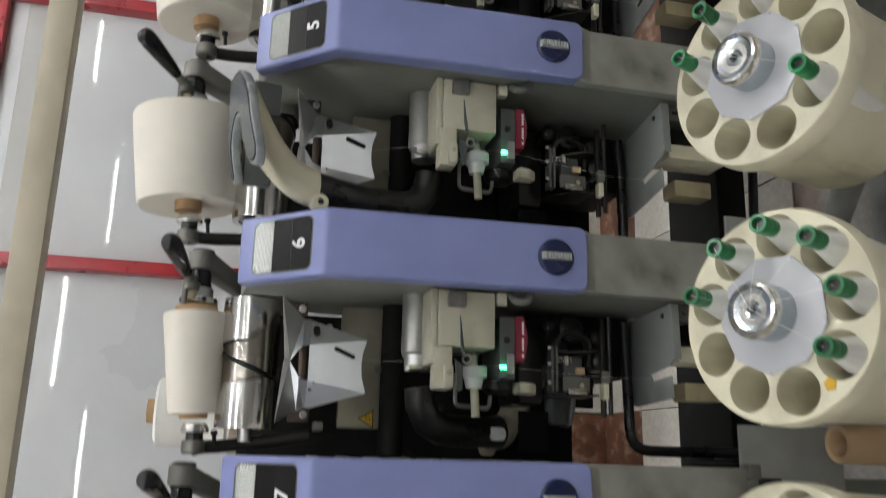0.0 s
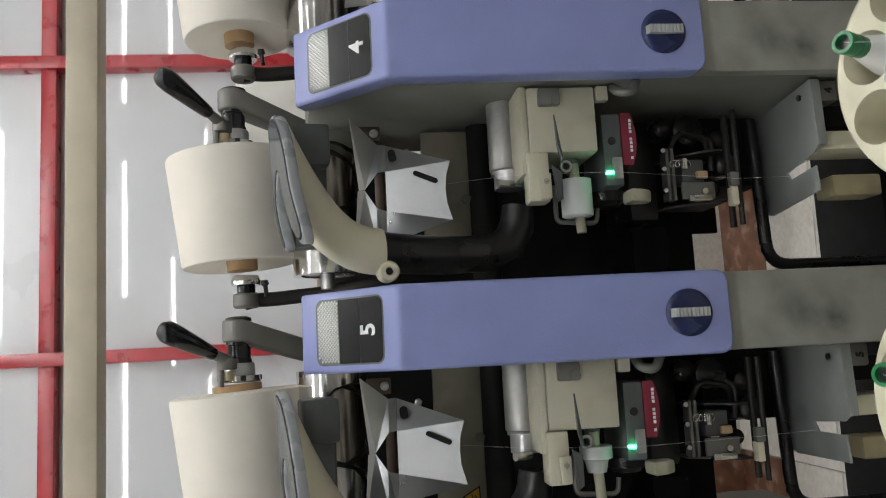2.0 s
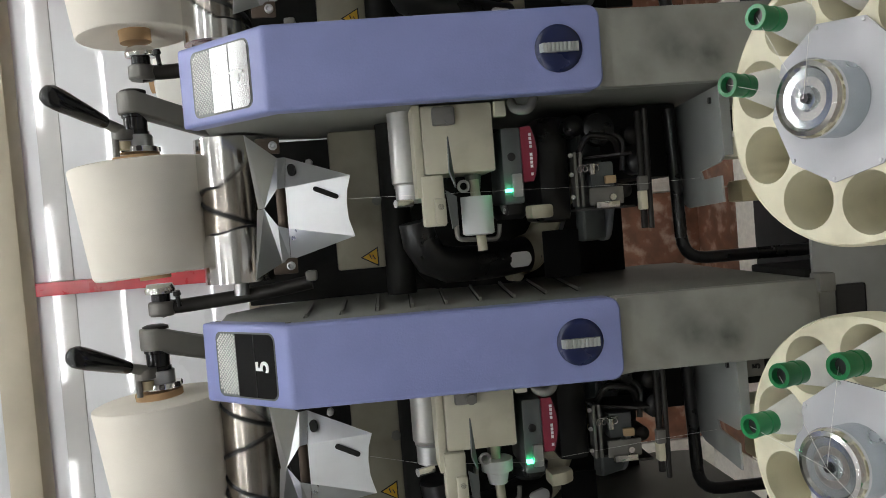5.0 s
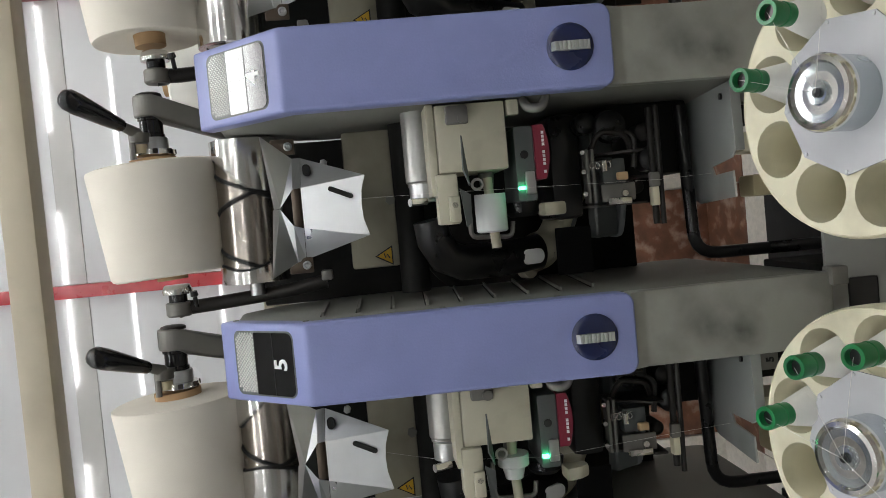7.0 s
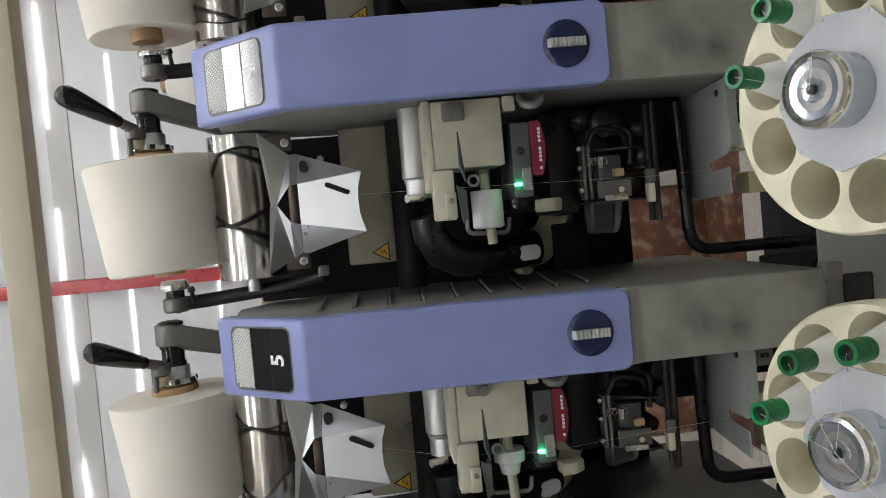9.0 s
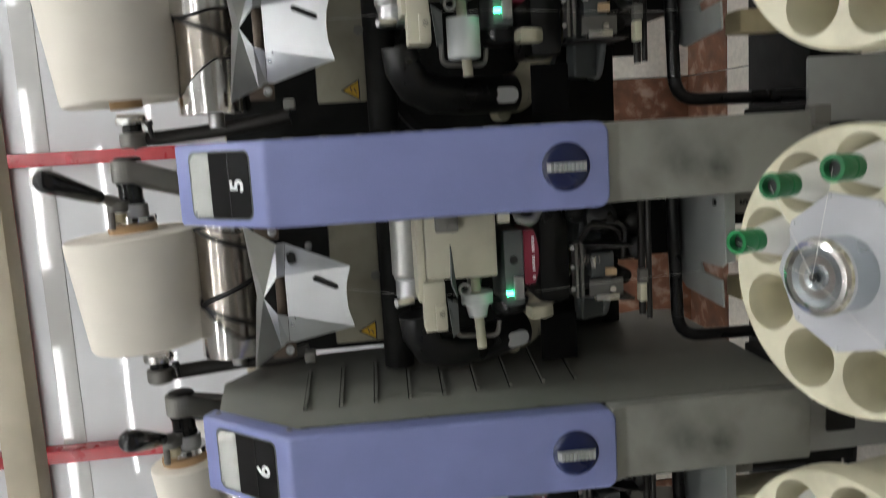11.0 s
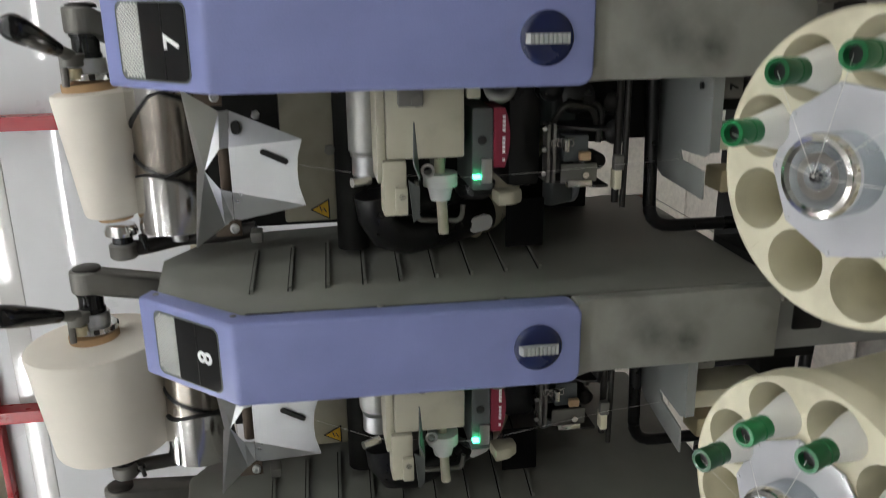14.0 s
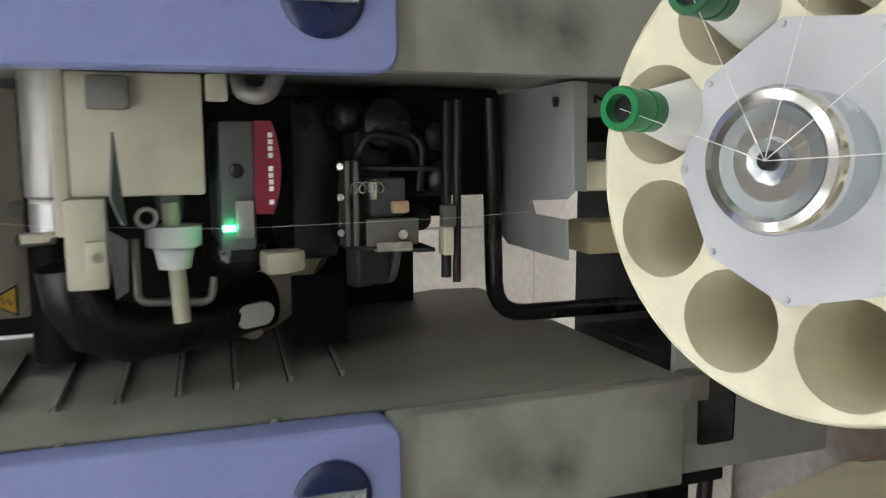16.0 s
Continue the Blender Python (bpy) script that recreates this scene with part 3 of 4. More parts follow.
def guide_vane(u):
    """Folded bright sheet below the drum with its two slots."""
    plate = {"a": (-0.0815, 0.170, 1.314), "b": (-0.120, 0.152, 1.316), "c": (-0.170, 0.152, 1.316), "d": (-0.210, 0.172, 1.318),
             "e": (-0.111, 0.1375, 1.2355), "f": (-0.129, 0.1385, 1.2410), "g": (-0.146, 0.1388, 1.2425), "h": (-0.164, 0.1385, 1.2415), "i": (-0.186, 0.1375, 1.2355)}
    v = part("guide_plate", folded(plate, ["aeb", "befg", "bgc", "cgh", "chi", "cid"]), ZINC, u, "folded bright galvanised yarn guide")
    wing = {"a": (-0.0815, 0.1702, 1.3146), "b": (-0.120, 0.1522, 1.3166), "f": (-0.082, 0.166, 1.3250), "g": (-0.121, 0.151, 1.3262),
            "m": (-0.1435, 0.147, 1.3430), "n": (-0.1445, 0.145, 1.3500), "w": (-0.054, 0.139, 1.3590)}
    part("wing", folded(wing, ["abgf", "fgmw", "wmn"]), ZINC, v)
    wing = {"a": (-0.210, 0.1722, 1.3186), "b": (-0.170, 0.1522, 1.3166), "f": (-0.212, 0.168, 1.3290), "g": (-0.166, 0.151, 1.3290),
            "m": (-0.1440, 0.1475, 1.3435), "n": (-0.1450, 0.146, 1.3515), "w": (-0.229, 0.139, 1.3590)}
    part("wing", folded(wing, ["abgf", "fgmw", "wmn"]), ZINC, v)
    for piece in [v] + list(v.children):
        piece.data.shade_flat()
    part("bridge", rod(B(), (-0.120, 0.166, 1.3225), (-0.170, 0.166, 1.3225), 0.007), BRONZE, v, "brown worn roller")
    # near-black patches laid on the plate stand in for the dark openings
    part("slot", sheet(B(), [capsule(-0.1245, 1.2785, -0.1355, 1.2545, 0.0031, 0.1373, 0.178)], 0.0022), DUSTSHADE, v)
    part("hole", sheet(B(), [capsule(-0.0955, 1.3065, -0.1015, 1.3060, 0.0046, 0.1455, 0.178)], 0.0050), DUSTSHADE, v)
    for x, z in ((-0.066, 1.328), (-0.217, 1.318)):
        part("lug", box(B(), x - 0.010, x + 0.010, 0.168, 0.172, z - 0.008, z + 0.022, 0.002), BRONZE, v, "brown lug")
        part("screw", lathe(B(), (x, 0.168, z), (0, -1, 0), [(0, 0.0055), (0.004, 0.0055), (0.005, 0.0035), (0.003, 0.002)], 12), STEEL, v)
    part("stay", box(B(), -0.239, -0.226, 0.175, 0.20, 1.288, 1.302, 0.003), CAST, v)
    part("stay_bolt", lathe(B(), (-0.089, 0.185, 1.286), (0, -1, 0), [(0, 0.005), (0.008, 0.005), (0.01, 0.003)], 6), STEEL, v)
    return v


def back_plates(u):
    w = part("back_plate", box(B(), -0.232, -0.046, 0.235, 0.24, 1.197, 1.262, 0.004), OLIVE, u, "worn cream sheet with a warning sticker")
    def triangle(k, y):
        return sheet(B(), [[(-0.217, y, 1.2145 + 0.0165 * k), (-0.217 - 0.0135 * k, y, 1.2145 - 0.0080 * k), (-0.217 + 0.0135 * k, y, 1.2145 - 0.0080 * k)]], 0.0006)
    part("warning_sticker", triangle(1.0, 0.2344), BLACK, w, "triangular shock warning sticker")
    part("sticker_field", triangle(0.80, 0.2335), YELLOW, w, "yellow field of the sticker")
    part("sticker_bolt", sweep(B(), [(-0.2135, 0.2326, 1.2185), (-0.2195, 0.2326, 1.2165), (-0.2150, 0.2326, 1.2140), (-0.2205, 0.2326, 1.2110)], 0.0008, 6), BLACK, w)
    part("nut", lathe(B(), (-0.142, 0.235, 1.203), (0, -1, 0), [(0, 0.007), (0.005, 0.007)], 6), CAST, w)
    part("suction_pipe", rod(B(), (-0.270, 0.24, 1.178), (-0.03, 0.24, 1.178), 0.02, n=24), DUSTSHADE, u, "dusty black pipe")
    part("spindle_housing", lathe(B(), (-0.04, 0.14, 1.163), (-1, 0, 0), [(0, 0.022), (0.086, 0.022), (0.088, 0.020), (0.092, 0.020)], 32), DULL, u, "dull metal cylinder housing")
    part("clamp_band", lathe(B(), (-0.13, 0.13, 1.163), (-1, 0, 0), [(0, 0.019), (0.022, 0.019)], 28), STEEL, u)
    part("clamp_screw", sweep(B(), [(-0.152, 0.10, 1.165), (-0.152, 0.09, 1.185)], 0.005), CHROME, u)
    # added black sheets and block keep light and background out of the recess
    part("back_shield", box(B(), -0.284, -0.036, 0.405, 0.415, 0.808, 1.405, 0.004), DUSTSHADE, u, "added black sheet that keeps the recess dark")
    part("lower_shield", box(B(), -0.178, -0.036, 0.405, 0.414, 0.765, 0.8075, 0.002), DUSTSHADE, u)
    part("lower_block", box(B(), -0.140, -0.040, 0.215, 0.34, 0.785, 0.90, 0.006), DUSTSHADE, u)
    part("pivot_housing", lathe(B(), (-0.19, 0.404, 1.055), (0, -1, 0), [(0, 0.11), (0.05, 0.11), (0.06, 0.10), (0.065, 0.03)], 48), DUSTSHADE, u, "round black pivot housing")
    # added sheet stands in for the shade that hides the arm's neck
    part("arm_shield", box(B(), -0.262, -0.200, 0.172, 0.176, 0.946, 0.994, 0.0018), PITCHSHADE, u, "added black sheet standing in for shade over the resting arm")


def splicer_box(u):
    b = part("splicer_box", box(B(), -0.123, -0.044, 0.06, 0.15, 1.068, 1.150, 0.003), CREAMBOX, u, "cream splicer cover box")
    part("flange", box(B(), -0.148, -0.042, 0.063, 0.15, 1.1505, 1.160, 0.002), CREAMBOX, b)
    part("catch", box(B(), -0.068, -0.047, 0.050, 0.062, 1.112, 1.138, 0.003), CAST, b, "small steel catch")
    part("catch_boss", lathe(B(), (-0.062, 0.051, 1.119), (0, -1, 0), [(0, 0.006), (0.004, 0.006)], 14), CAST, b)
    part("ear", box(B(), -0.062, -0.044, 0.056, 0.07, 1.052, 1.066, 0.002), CREAMBOX, b)
    y = part("yarn_arm", box(B(), -0.182, -0.1235, 0.055, 0.085, 1.130, 1.155, 0.003), CREAMBOX, u, "cream lever arm")
    part("arm_step", box(B(), -0.180, -0.150, 0.048, 0.056, 1.130, 1.143, 0.002), CREAMBOX, y)
    part("arm_hole", lathe(B(), (-0.160, 0.049, 1.136), (0, -1, 0), [(0, 0.0035), (0.001, 0.0035)], 12), CAST, y)
    part("blade", sheet(B(), [[(-0.082, 0.045, 1.124), (-0.122, 0.03, 1.127), (-0.138, 0.03, 1.121), (-0.140, 0.045, 1.119)]]), MIDGREY, u, "thin dark blade")
    part("blade", sheet(B(), [[(-0.142, 0.046, 1.130), (-0.186, 0.042, 1.126), (-0.182, 0.046, 1.119), (-0.150, 0.048, 1.118)]]), MIDGREY, u)
    part("eyelet", sweep(B(), [(-0.138 + 0.006 * math.cos(a), 0.07, 1.106 + 0.006 * math.sin(a)) for a in [0.45 * i for i in range(15)]], 0.0018, 6), STEEL, u)
    part("hook", sweep(B(), rounded([(-0.046, 0.06, 1.045), (-0.058, 0.04, 1.045), (-0.060, 0.035, 1.030), (-0.045, 0.04, 1.022)], 0.008), 0.0055), CAST, u, "bent steel hook")


def waxing(u, full):
    w = part("wax_spindle", rod(B(), (-0.13, 0.095, 1.09), (-0.215, 0.095, 1.085), 0.006), CREAMBOX, u, "pale spindle")
    if full:
        part("wax_roll", lathe(B(), (-0.150, 0.095, 1.0885), (-1, 0, 0), [(0, 0.019), (0.044, 0.019), (0.046, 0.016)], 28), WAX, w, "white wax roll")
    else:
        part("wax_roll", lathe(B(), (-0.146, 0.095, 1.0885), (-1, 0, 0), [(0, 0.019), (0.014, 0.019), (0.016, 0.014), (0.03, 0.011)], 28), WAX, w, "worn white wax disc")
    part("fork", sweep(B(), rounded([(-0.155, 0.10, 1.114), (-0.200, 0.10, 1.114), (-0.203, 0.10, 1.064), (-0.185, 0.10, 1.062)], 0.008), 0.003, 8), CAST, w)
    part("boss", lathe(B(), (-0.124, 0.10, 1.09), (-1, 0, 0), [(0, 0.010), (0.018, 0.008)], 16), CAST, w)


def running_yarn(u):
    part("running_yarn", sweep(B(), [(-0.148, 0.118, 0.80), (-0.150, 0.112, 0.872), (-0.147, 0.066, 1.05), (-0.143, 0.088, 1.17), (-0.140, 0.140, 1.24)], 0.00016, 5), WHITE, u, "thin white running yarn")


def clearer(u):
    c = part("yarn_clearer", box(B(), -0.163, -0.074, 0.072, 0.16, 1.034, 1.058, 0.004), MIDGREY, u, "grey yarn clearer with a maroon label")
    part("label_strip", sheet(B(), [[(-0.074 - 0.0064 * k, 0.0705, 1.0345) for k in range(11)] + [(-0.138 + 0.0064 * k, 0.0705, 1.0165 + 0.0060 * (k / 5 - 1) ** 2) for k in range(11)]], -0.05), MAROON, c, "maroon label strip")
    t = B()
    for i in range(11):
        if i not in (4, 9):
            box(t, -0.082 - 0.0046 * i - 0.0034, -0.082 - 0.0046 * i, 0.0690, 0.0702, 1.0222, 1.0252)
    part("lettering_bars", t, INK, c, "pale lettering on the label")
    part("test_button", lathe(B(), (-0.108, 0.073, 1.047), (0, -1, 0), [(0, 0.005), (0.002, 0.005), (0.003, 0.003)], 16), BLACK, c)
    part("led", box(B(), -0.149, -0.145, 0.066, 0.074, 1.049, 1.057, 0.001), LED, c, "glowing green indicator")
    part("guide_bracket", box(B(), -0.155, -0.128, 0.069, 0.075, 1.036, 1.048, 0.002), STEEL, c)
    part("snout", lathe(B(), (-0.163, 0.12, 1.045), (-1, 0, 0), [(0, 0.024), (0.012, 0.022), (0.018, 0.016)], 24), BLACK, c)
    part("thumb_lever", prism(B(), [(0.07, 1.028), (0.075, 1.010), (0.085, 0.998), (0.10, 1.0), (0.10, 1.03)], -0.182, -0.166, 0.004), CREAMBOX, u, "cream thumb lever")


def tension_group(u):
    # black block added so the recess behind the fittings reads as shaded
    t = part("tension_block", box(B(), -0.19, -0.05, 0.185, 0.30, 0.947, 0.990, 0.012), BLACK, u, "yarn tension fittings on a black block standing in for shade")
    part("tension_plate", box(B(), -0.172, -0.150, 0.125, 0.13, 0.897, 0.941, 0.002), CAST, t)
    part("gate", box(B(), -0.150, -0.118, 0.135, 0.16, 0.905, 0.935, 0.003), MIDGREY, t)
    part("ceramic", box(B(), -0.146, -0.136, 0.122, 0.13, 0.906, 0.920, 0.002), TAN, t)
    part("plate_screw", lathe(B(), (-0.163, 0.124, 0.912), (0, -1, 0), [(0, 0.005), (0.003, 0.004)], 12), CHROME, t)
    for z in (0.955, 0.948):
        part("comb", box(B(), -0.172, -0.104, 0.13, 0.15, z - 0.002, z + 0.002, 0.001), CAST, t)
    for x in (-0.108, -0.132, -0.160):
        part("pin", rod(B(), (x, 0.14, 0.958), (x, 0.125, 0.962), 0.003, n=8), CHROME, t)
    part("bracket", sweep(B(), rounded([(-0.108, 0.15, 0.892), (-0.088, 0.14, 0.900), (-0.082, 0.14, 0.935), (-0.105, 0.15, 0.945)], 0.01), 0.004, 8), SHADECAST, t)
    part("bracket", sweep(B(), rounded([(-0.13, 0.15, 0.889), (-0.09, 0.15, 0.885), (-0.075, 0.16, 0.91)], 0.01), 0.004, 8), SHADECAST, t)
    part("yarn_gate", box(B(), -0.182, -0.158, 0.12, 0.135, 0.868, 0.877, 0.002), CREAM, t)
    part("yarn_gate", box(B(), -0.158, -0.140, 0.115, 0.125, 0.868, 0.880, 0.002), CAST, t)
    part("cap", lathe(B(), (-0.075, 0.16, 0.915), (0, -1, 0), [(0, 0.022), (0.01, 0.020), (0.014, 0.012)], 20), BLACK, t)
    for y, r in ((0.13, 0.0035), (0.155, 0.0045)):
        part("guard_rod", rod(B(), (-0.055, y, 0.862), (-0.206, y, 0.862), r), SHADECAST, t)
    for k, (x, z, r) in enumerate(((-0.085, 0.868, 0.012), (-0.12, 0.862, 0.016), (-0.155, 0.884, 0.010), (-0.068, 0.945, 0.014))):
        part("roller", lathe(B(), (x, 0.19, z), (0, -1, 0), [(0, r), (0.03, r), (0.034, r * 0.7), (0.036, r * 0.3)], 16), BLACK if k % 2 else SHADECAST, t)
    part("spring", sweep(B(), [(-0.125 + 0.0045 * math.cos(a), 0.128, 0.925 + 0.0007 * i + 0.0045 * math.sin(a)) for i, a in enumerate([0.6 * q for q in range(40)])], 0.0008, 5), CHROME, t)
    part("clip", box(B(), -0.134, -0.120, 0.118, 0.126, 0.934, 0.940, 0.001), CHROME, t)
    part("clip", box(B(), -0.176, -0.168, 0.118, 0.128, 0.905, 0.935, 0.001), CHROME, t)
    part("side_plate", prism(B(), [(0.12, 0.885), (0.12, 0.90), (0.16, 0.95), (0.19, 0.95), (0.19, 0.885)], -0.112, -0.109), SHADECAST, t)
    part("side_plate", prism(B(), [(0.12, 0.885), (0.12, 0.90), (0.16, 0.95), (0.19, 0.95), (0.19, 0.885)], -0.178, -0.175), SHADECAST, t)
    part("hose", sweep(B(), rounded([(-0.10, 0.26, 0.88), (-0.12, 0.25, 0.80), (-0.08, 0.24, 0.74), (-0.03, 0.24, 0.72)], 0.05), 0.006, 8), BLACK, u)


def ear_plate(u):
    """Grey guard plate with a notch, and the cream brackets behind it."""
    def on(x, y):
        return (x, y, 0.804 - 0.138 * (y - 0.04))
    g = sheet(B(), [[on(*p) for p in ((-0.044, 0.046), (-0.126, 0.040), (-0.133, 0.055), (-0.140, 0.138), (-0.140, 0.25), (-0.044, 0.25))],
                    [on(*p) for p in ((-0.140, 0.138), (-0.151, 0.128), (-0.149, 0.054), (-0.180, 0.050), (-0.186, 0.20), (-0.176, 0.24), (-0.160, 0.25), (-0.140, 0.25))]], 0.0025)
    bmesh.ops.remove_doubles(g, verts=g.verts[:], dist=0.0005)
    e = part("guard_plate", g, EARGREY, u, "grey folded guard plate with a notch")
    part("edge_fold", sheet(B(), [[(-0.044, 0.046, 0.8035), (-0.126, 0.040, 0.804), (-0.126, 0.042, 0.792), (-0.044, 0.048, 0.790)]], 0.002), EARGREY, e)
    # black disc on the uncut plate stands in for a shaded hole
    part("hole", lathe(B(), (-0.058, 0.075, 0.7985), (0, 0.138, 1), [(0, 0.004), (0.0035, 0.004)], 12), BLACK, e)
    part("joint_block", box(B(), -0.070, -0.044, 0.05, 0.08, 0.765, 0.788, 0.003), CAST, u)
    part("bracket_arm", box(B(), -0.128, -0.104, 0.06, 0.12, 0.68, 0.785, 0.004), CREAM, u, "cream cast bracket")
    part("bracket_arm", box(B(), -0.182, -0.155, 0.08, 0.12, 0.70, 0.765, 0.004), KHAKI, u, "khaki cast bracket")
    part("bracket_post", box(B(), -0.09, -0.06, 0.10, 0.15, 0.60, 0.77, 0.003), DUSTSHADE, u)
    part("guard_bar", sweep(B(), rounded([(-0.05, 0.20, 0.802), (-0.254, 0.20, 0.795), (-0.256, 0.20, 0.545), (-0.06, 0.20, 0.535)], 0.032), 0.0085, 14), BLACK, u, "bent black guard bar")


def smooth_outline(points, count):
    """A closed outline rounded off and walked in even steps."""
    pts = [Vector((x, y)) for x, y in points]
    for _ in range(3):
        pts = [q for a, b in zip(pts, pts[1:] + pts[:1]) for q in (a * 0.75 + b * 0.25, a * 0.25 + b * 0.75)]
    ends = pts[1:] + pts[:1]
    total = sum((b - a).length for a, b in zip(pts, ends))
    out, run, want = [], 0.0, 0.0
    for a, b in zip(pts, ends):
        d = (b - a).length
        while want <= run + d and len(out) < count:
            out.append(a + (b - a) * ((want - run) / d if d else 0))
            want += total / count
        run += d
    return out


def shrunk(points, by):
    """An outline that runs counter-clockwise, moved inwards."""
    n = len(points)
    out = []
    for k, p in enumerate(points):
        d = (points[(k + 1) % n] - points[k - 1]).normalized()
        out.append(p + Vector((-d.y, d.x)) * by)
    return out


# the mouth: a wide head, a narrow back leg and a long slanting front leg
MOUTH = [(0.170, 0.055), (0.010, 0.055), (0.004, 0.050), (0.004, 0.036), (0.012, 0.030), (0.060, 0.027), (0.086, 0.014), (0.092, -0.006), (0.082, -0.024), (0.056, -0.036),
         (0.016, -0.046), (0.000, -0.058), (-0.006, -0.076), (-0.002, -0.096), (0.012, -0.106), (0.036, -0.106), (0.072, -0.096), (0.110, -0.076), (0.144, -0.044), (0.166, -0.008), (0.174, 0.030)]
MOUTH = [(0.17 - (0.17 - x) * 0.94, y) for x, y in MOUTH]
# the trumpet opens under the head and the front leg alone
HEAD = [(0.166, 0.034), (0.112, 0.034)] + MOUTH[7:20]


def mouth_bend(x):
    return 0.010 + 0.05 * (x - 0.08) if x > 0.08 else 0.010 - 0.020 * ((0.08 - x) / 0.09) ** 1.6


def mouth_plate(outline, low, high, edge):
    bm = B()
    lows = [bm.verts.new((p.x, p.y, low + mouth_bend(p.x))) for p in outline]
    highs = [bm.verts.new((p.x, p.y, high + mouth_bend(p.x))) for p in outline]
    fs = [bm.faces.new(list(reversed(lows))), bm.faces.new(highs)]
    for k in range(len(outline)):
        q = (k + 1) % len(outline)
        fs.append(bm.faces.new((lows[k], lows[q], highs[q], highs[k])))
    bmesh.ops.recalc_face_normals(bm, faces=fs)
    if edge:
        bmesh.ops.bevel(bm, geom=list({e for f in fs[:2] for e in f.edges}), offset=edge, segments=2, affect="EDGES", profile=0.5)
    bmesh.ops.triangulate(bm, faces=[f for f in bm.faces if len(f.verts) > 8])
    return bm


def suction_arm(u):
    """Swinging arm: black tube, cream trumpet and grey-blue mouth; its origin is the pivot, drawn pointing up."""
    root = [(0.060, 0.0, -0.004), (0.036, 0.0, 0.0), (0.014, 0.0, 0.014), (0.003, 0.0, 0.04), (0.001, -0.004, 0.10), (0.002, -0.014, 0.15), (0.004, -0.024, 0.192)]
    a = part("suction_arm", sweep(B(), root, [0.021, 0.022, 0.0225, 0.0225, 0.023, 0.0235, 0.024], 24), BLACK, u, "swinging suction arm with a wide mouth", pose(*PIVOT))
    n = 96
    outline = smooth_outline(MOUTH, n)
    opening = smooth_outline(HEAD, n)
    # even points of the neck, started where the opening starts
    first = math.atan2(opening[0].y + 0.03, opening[0].x - 0.06)
    horn, prev = B(), None
    for k in range(13):
        f = k / 12
        now = []
        for i, p in enumerate(opening):
            spread = max(0.0, (f - 0.15) / 0.85) ** 2.6
            th = first + 2 * math.pi * i / n
            x, y = 0.003 + 0.010 * f + 0.027 * math.cos(th), -0.020 - 0.036 * f + 0.027 * math.sin(th)
            z = 0.178 + 0.092 * f + spread * mouth_bend(p.x)
            now.append(horn.verts.new((x + (p.x - x) * spread, y + (p.y - y) * spread, z)))
        if prev:
            for i in range(n):
                horn.faces.new((prev[i], prev[(i + 1) % n], now[(i + 1) % n], now[i]))
        prev = now
    bmesh.ops.recalc_face_normals(horn, faces=horn.faces[:])
    h = part("trumpet", horn, CREAM, a, "cream moulded trumpet")
    ear = B()
    lathe(ear, (-0.021, -0.038, 0.176), (0, -1, 0), [(-0.010, 0.012), (0.006, 0.012), (0.008, 0.010), (0.008, 0.005), (0.003, 0.004)], 20)
    part("lug", ear, CREAM, h, "cream lug with a hole")
    # black disc for the shade inside the lug
    part("lug_hole", lathe(B(), (-0.021, -0.044, 0.176), (0, -1, 0), [(0, 0.004), (0.0008, 0.004)], 14), BLACK, h)
    lip = part("lip", mouth_plate(outline, 0.269, 0.281, 0.003), LIPRIM, a, "pale grey rim of the mouth")
    part("back_box", box(box(B(), 0.016, 0.162, 0.036, 0.0545, 0.228, 0.2705, 0.006, 3), 0.112, 0.1615, 0.004, 0.050, 0.2285, 0.2700, 0.005, 2), MIDGREY, a, "dark grey back of the mouth")
    part("groove", mouth_plate(shrunk(outline, 0.0042), 0.279, 0.2814, 0), DUSTSHADE, lip)
    part("mouth_panel", mouth_plate(shrunk(outline, 0.0062), 0.279, 0.2822, 0), BLUEGREY, lip, "glossy blue-grey mouth panel")
    oval = [Vector((0.010 * math.cos(q) , 0.010 * math.sin(q) + (0.009 if math.sin(q) > 0 else -0.009))) for q in [2 * math.pi * (k + 0.5) / 28 for k in range(28)]]
    tag = B()
    low = [tag.verts.new((p.x, 0.006, 0.148 + p.y)) for p in oval]
    top = [tag.verts.new((p.x, 0.0130, 0.148 + p.y)) for p in oval]
    tag.faces.new(low), tag.faces.new(list(reversed(top)))
    for k in range(28):
        tag.faces.new((low[k], top[k], top[(k + 1) % 28], low[(k + 1) % 28]))
    bmesh.ops.recalc_face_normals(tag, faces=tag.faces[:])
    part("tag", tag, INK, a, "pale oval tag")
    return a


def base_frame(u):
    part("foot_plate", box(B(), -0.055, 0.105, 0.056, 0.063, 0.52, 0.694, 0.003), GREY, u, "grey foot plate")
    # raised black block stands in for the shade of an opening
    part("cut_out", box(B(), -0.030, 0.030, 0.0535, 0.058, 0.630, 0.668, 0.004), BLACK, u, "black block standing in for a shaded cut-out")
    part("leg", box(B(), -0.03, 0.03, 0.12, 0.18, 0.30, 0.70, 0.004), SIDE, u)


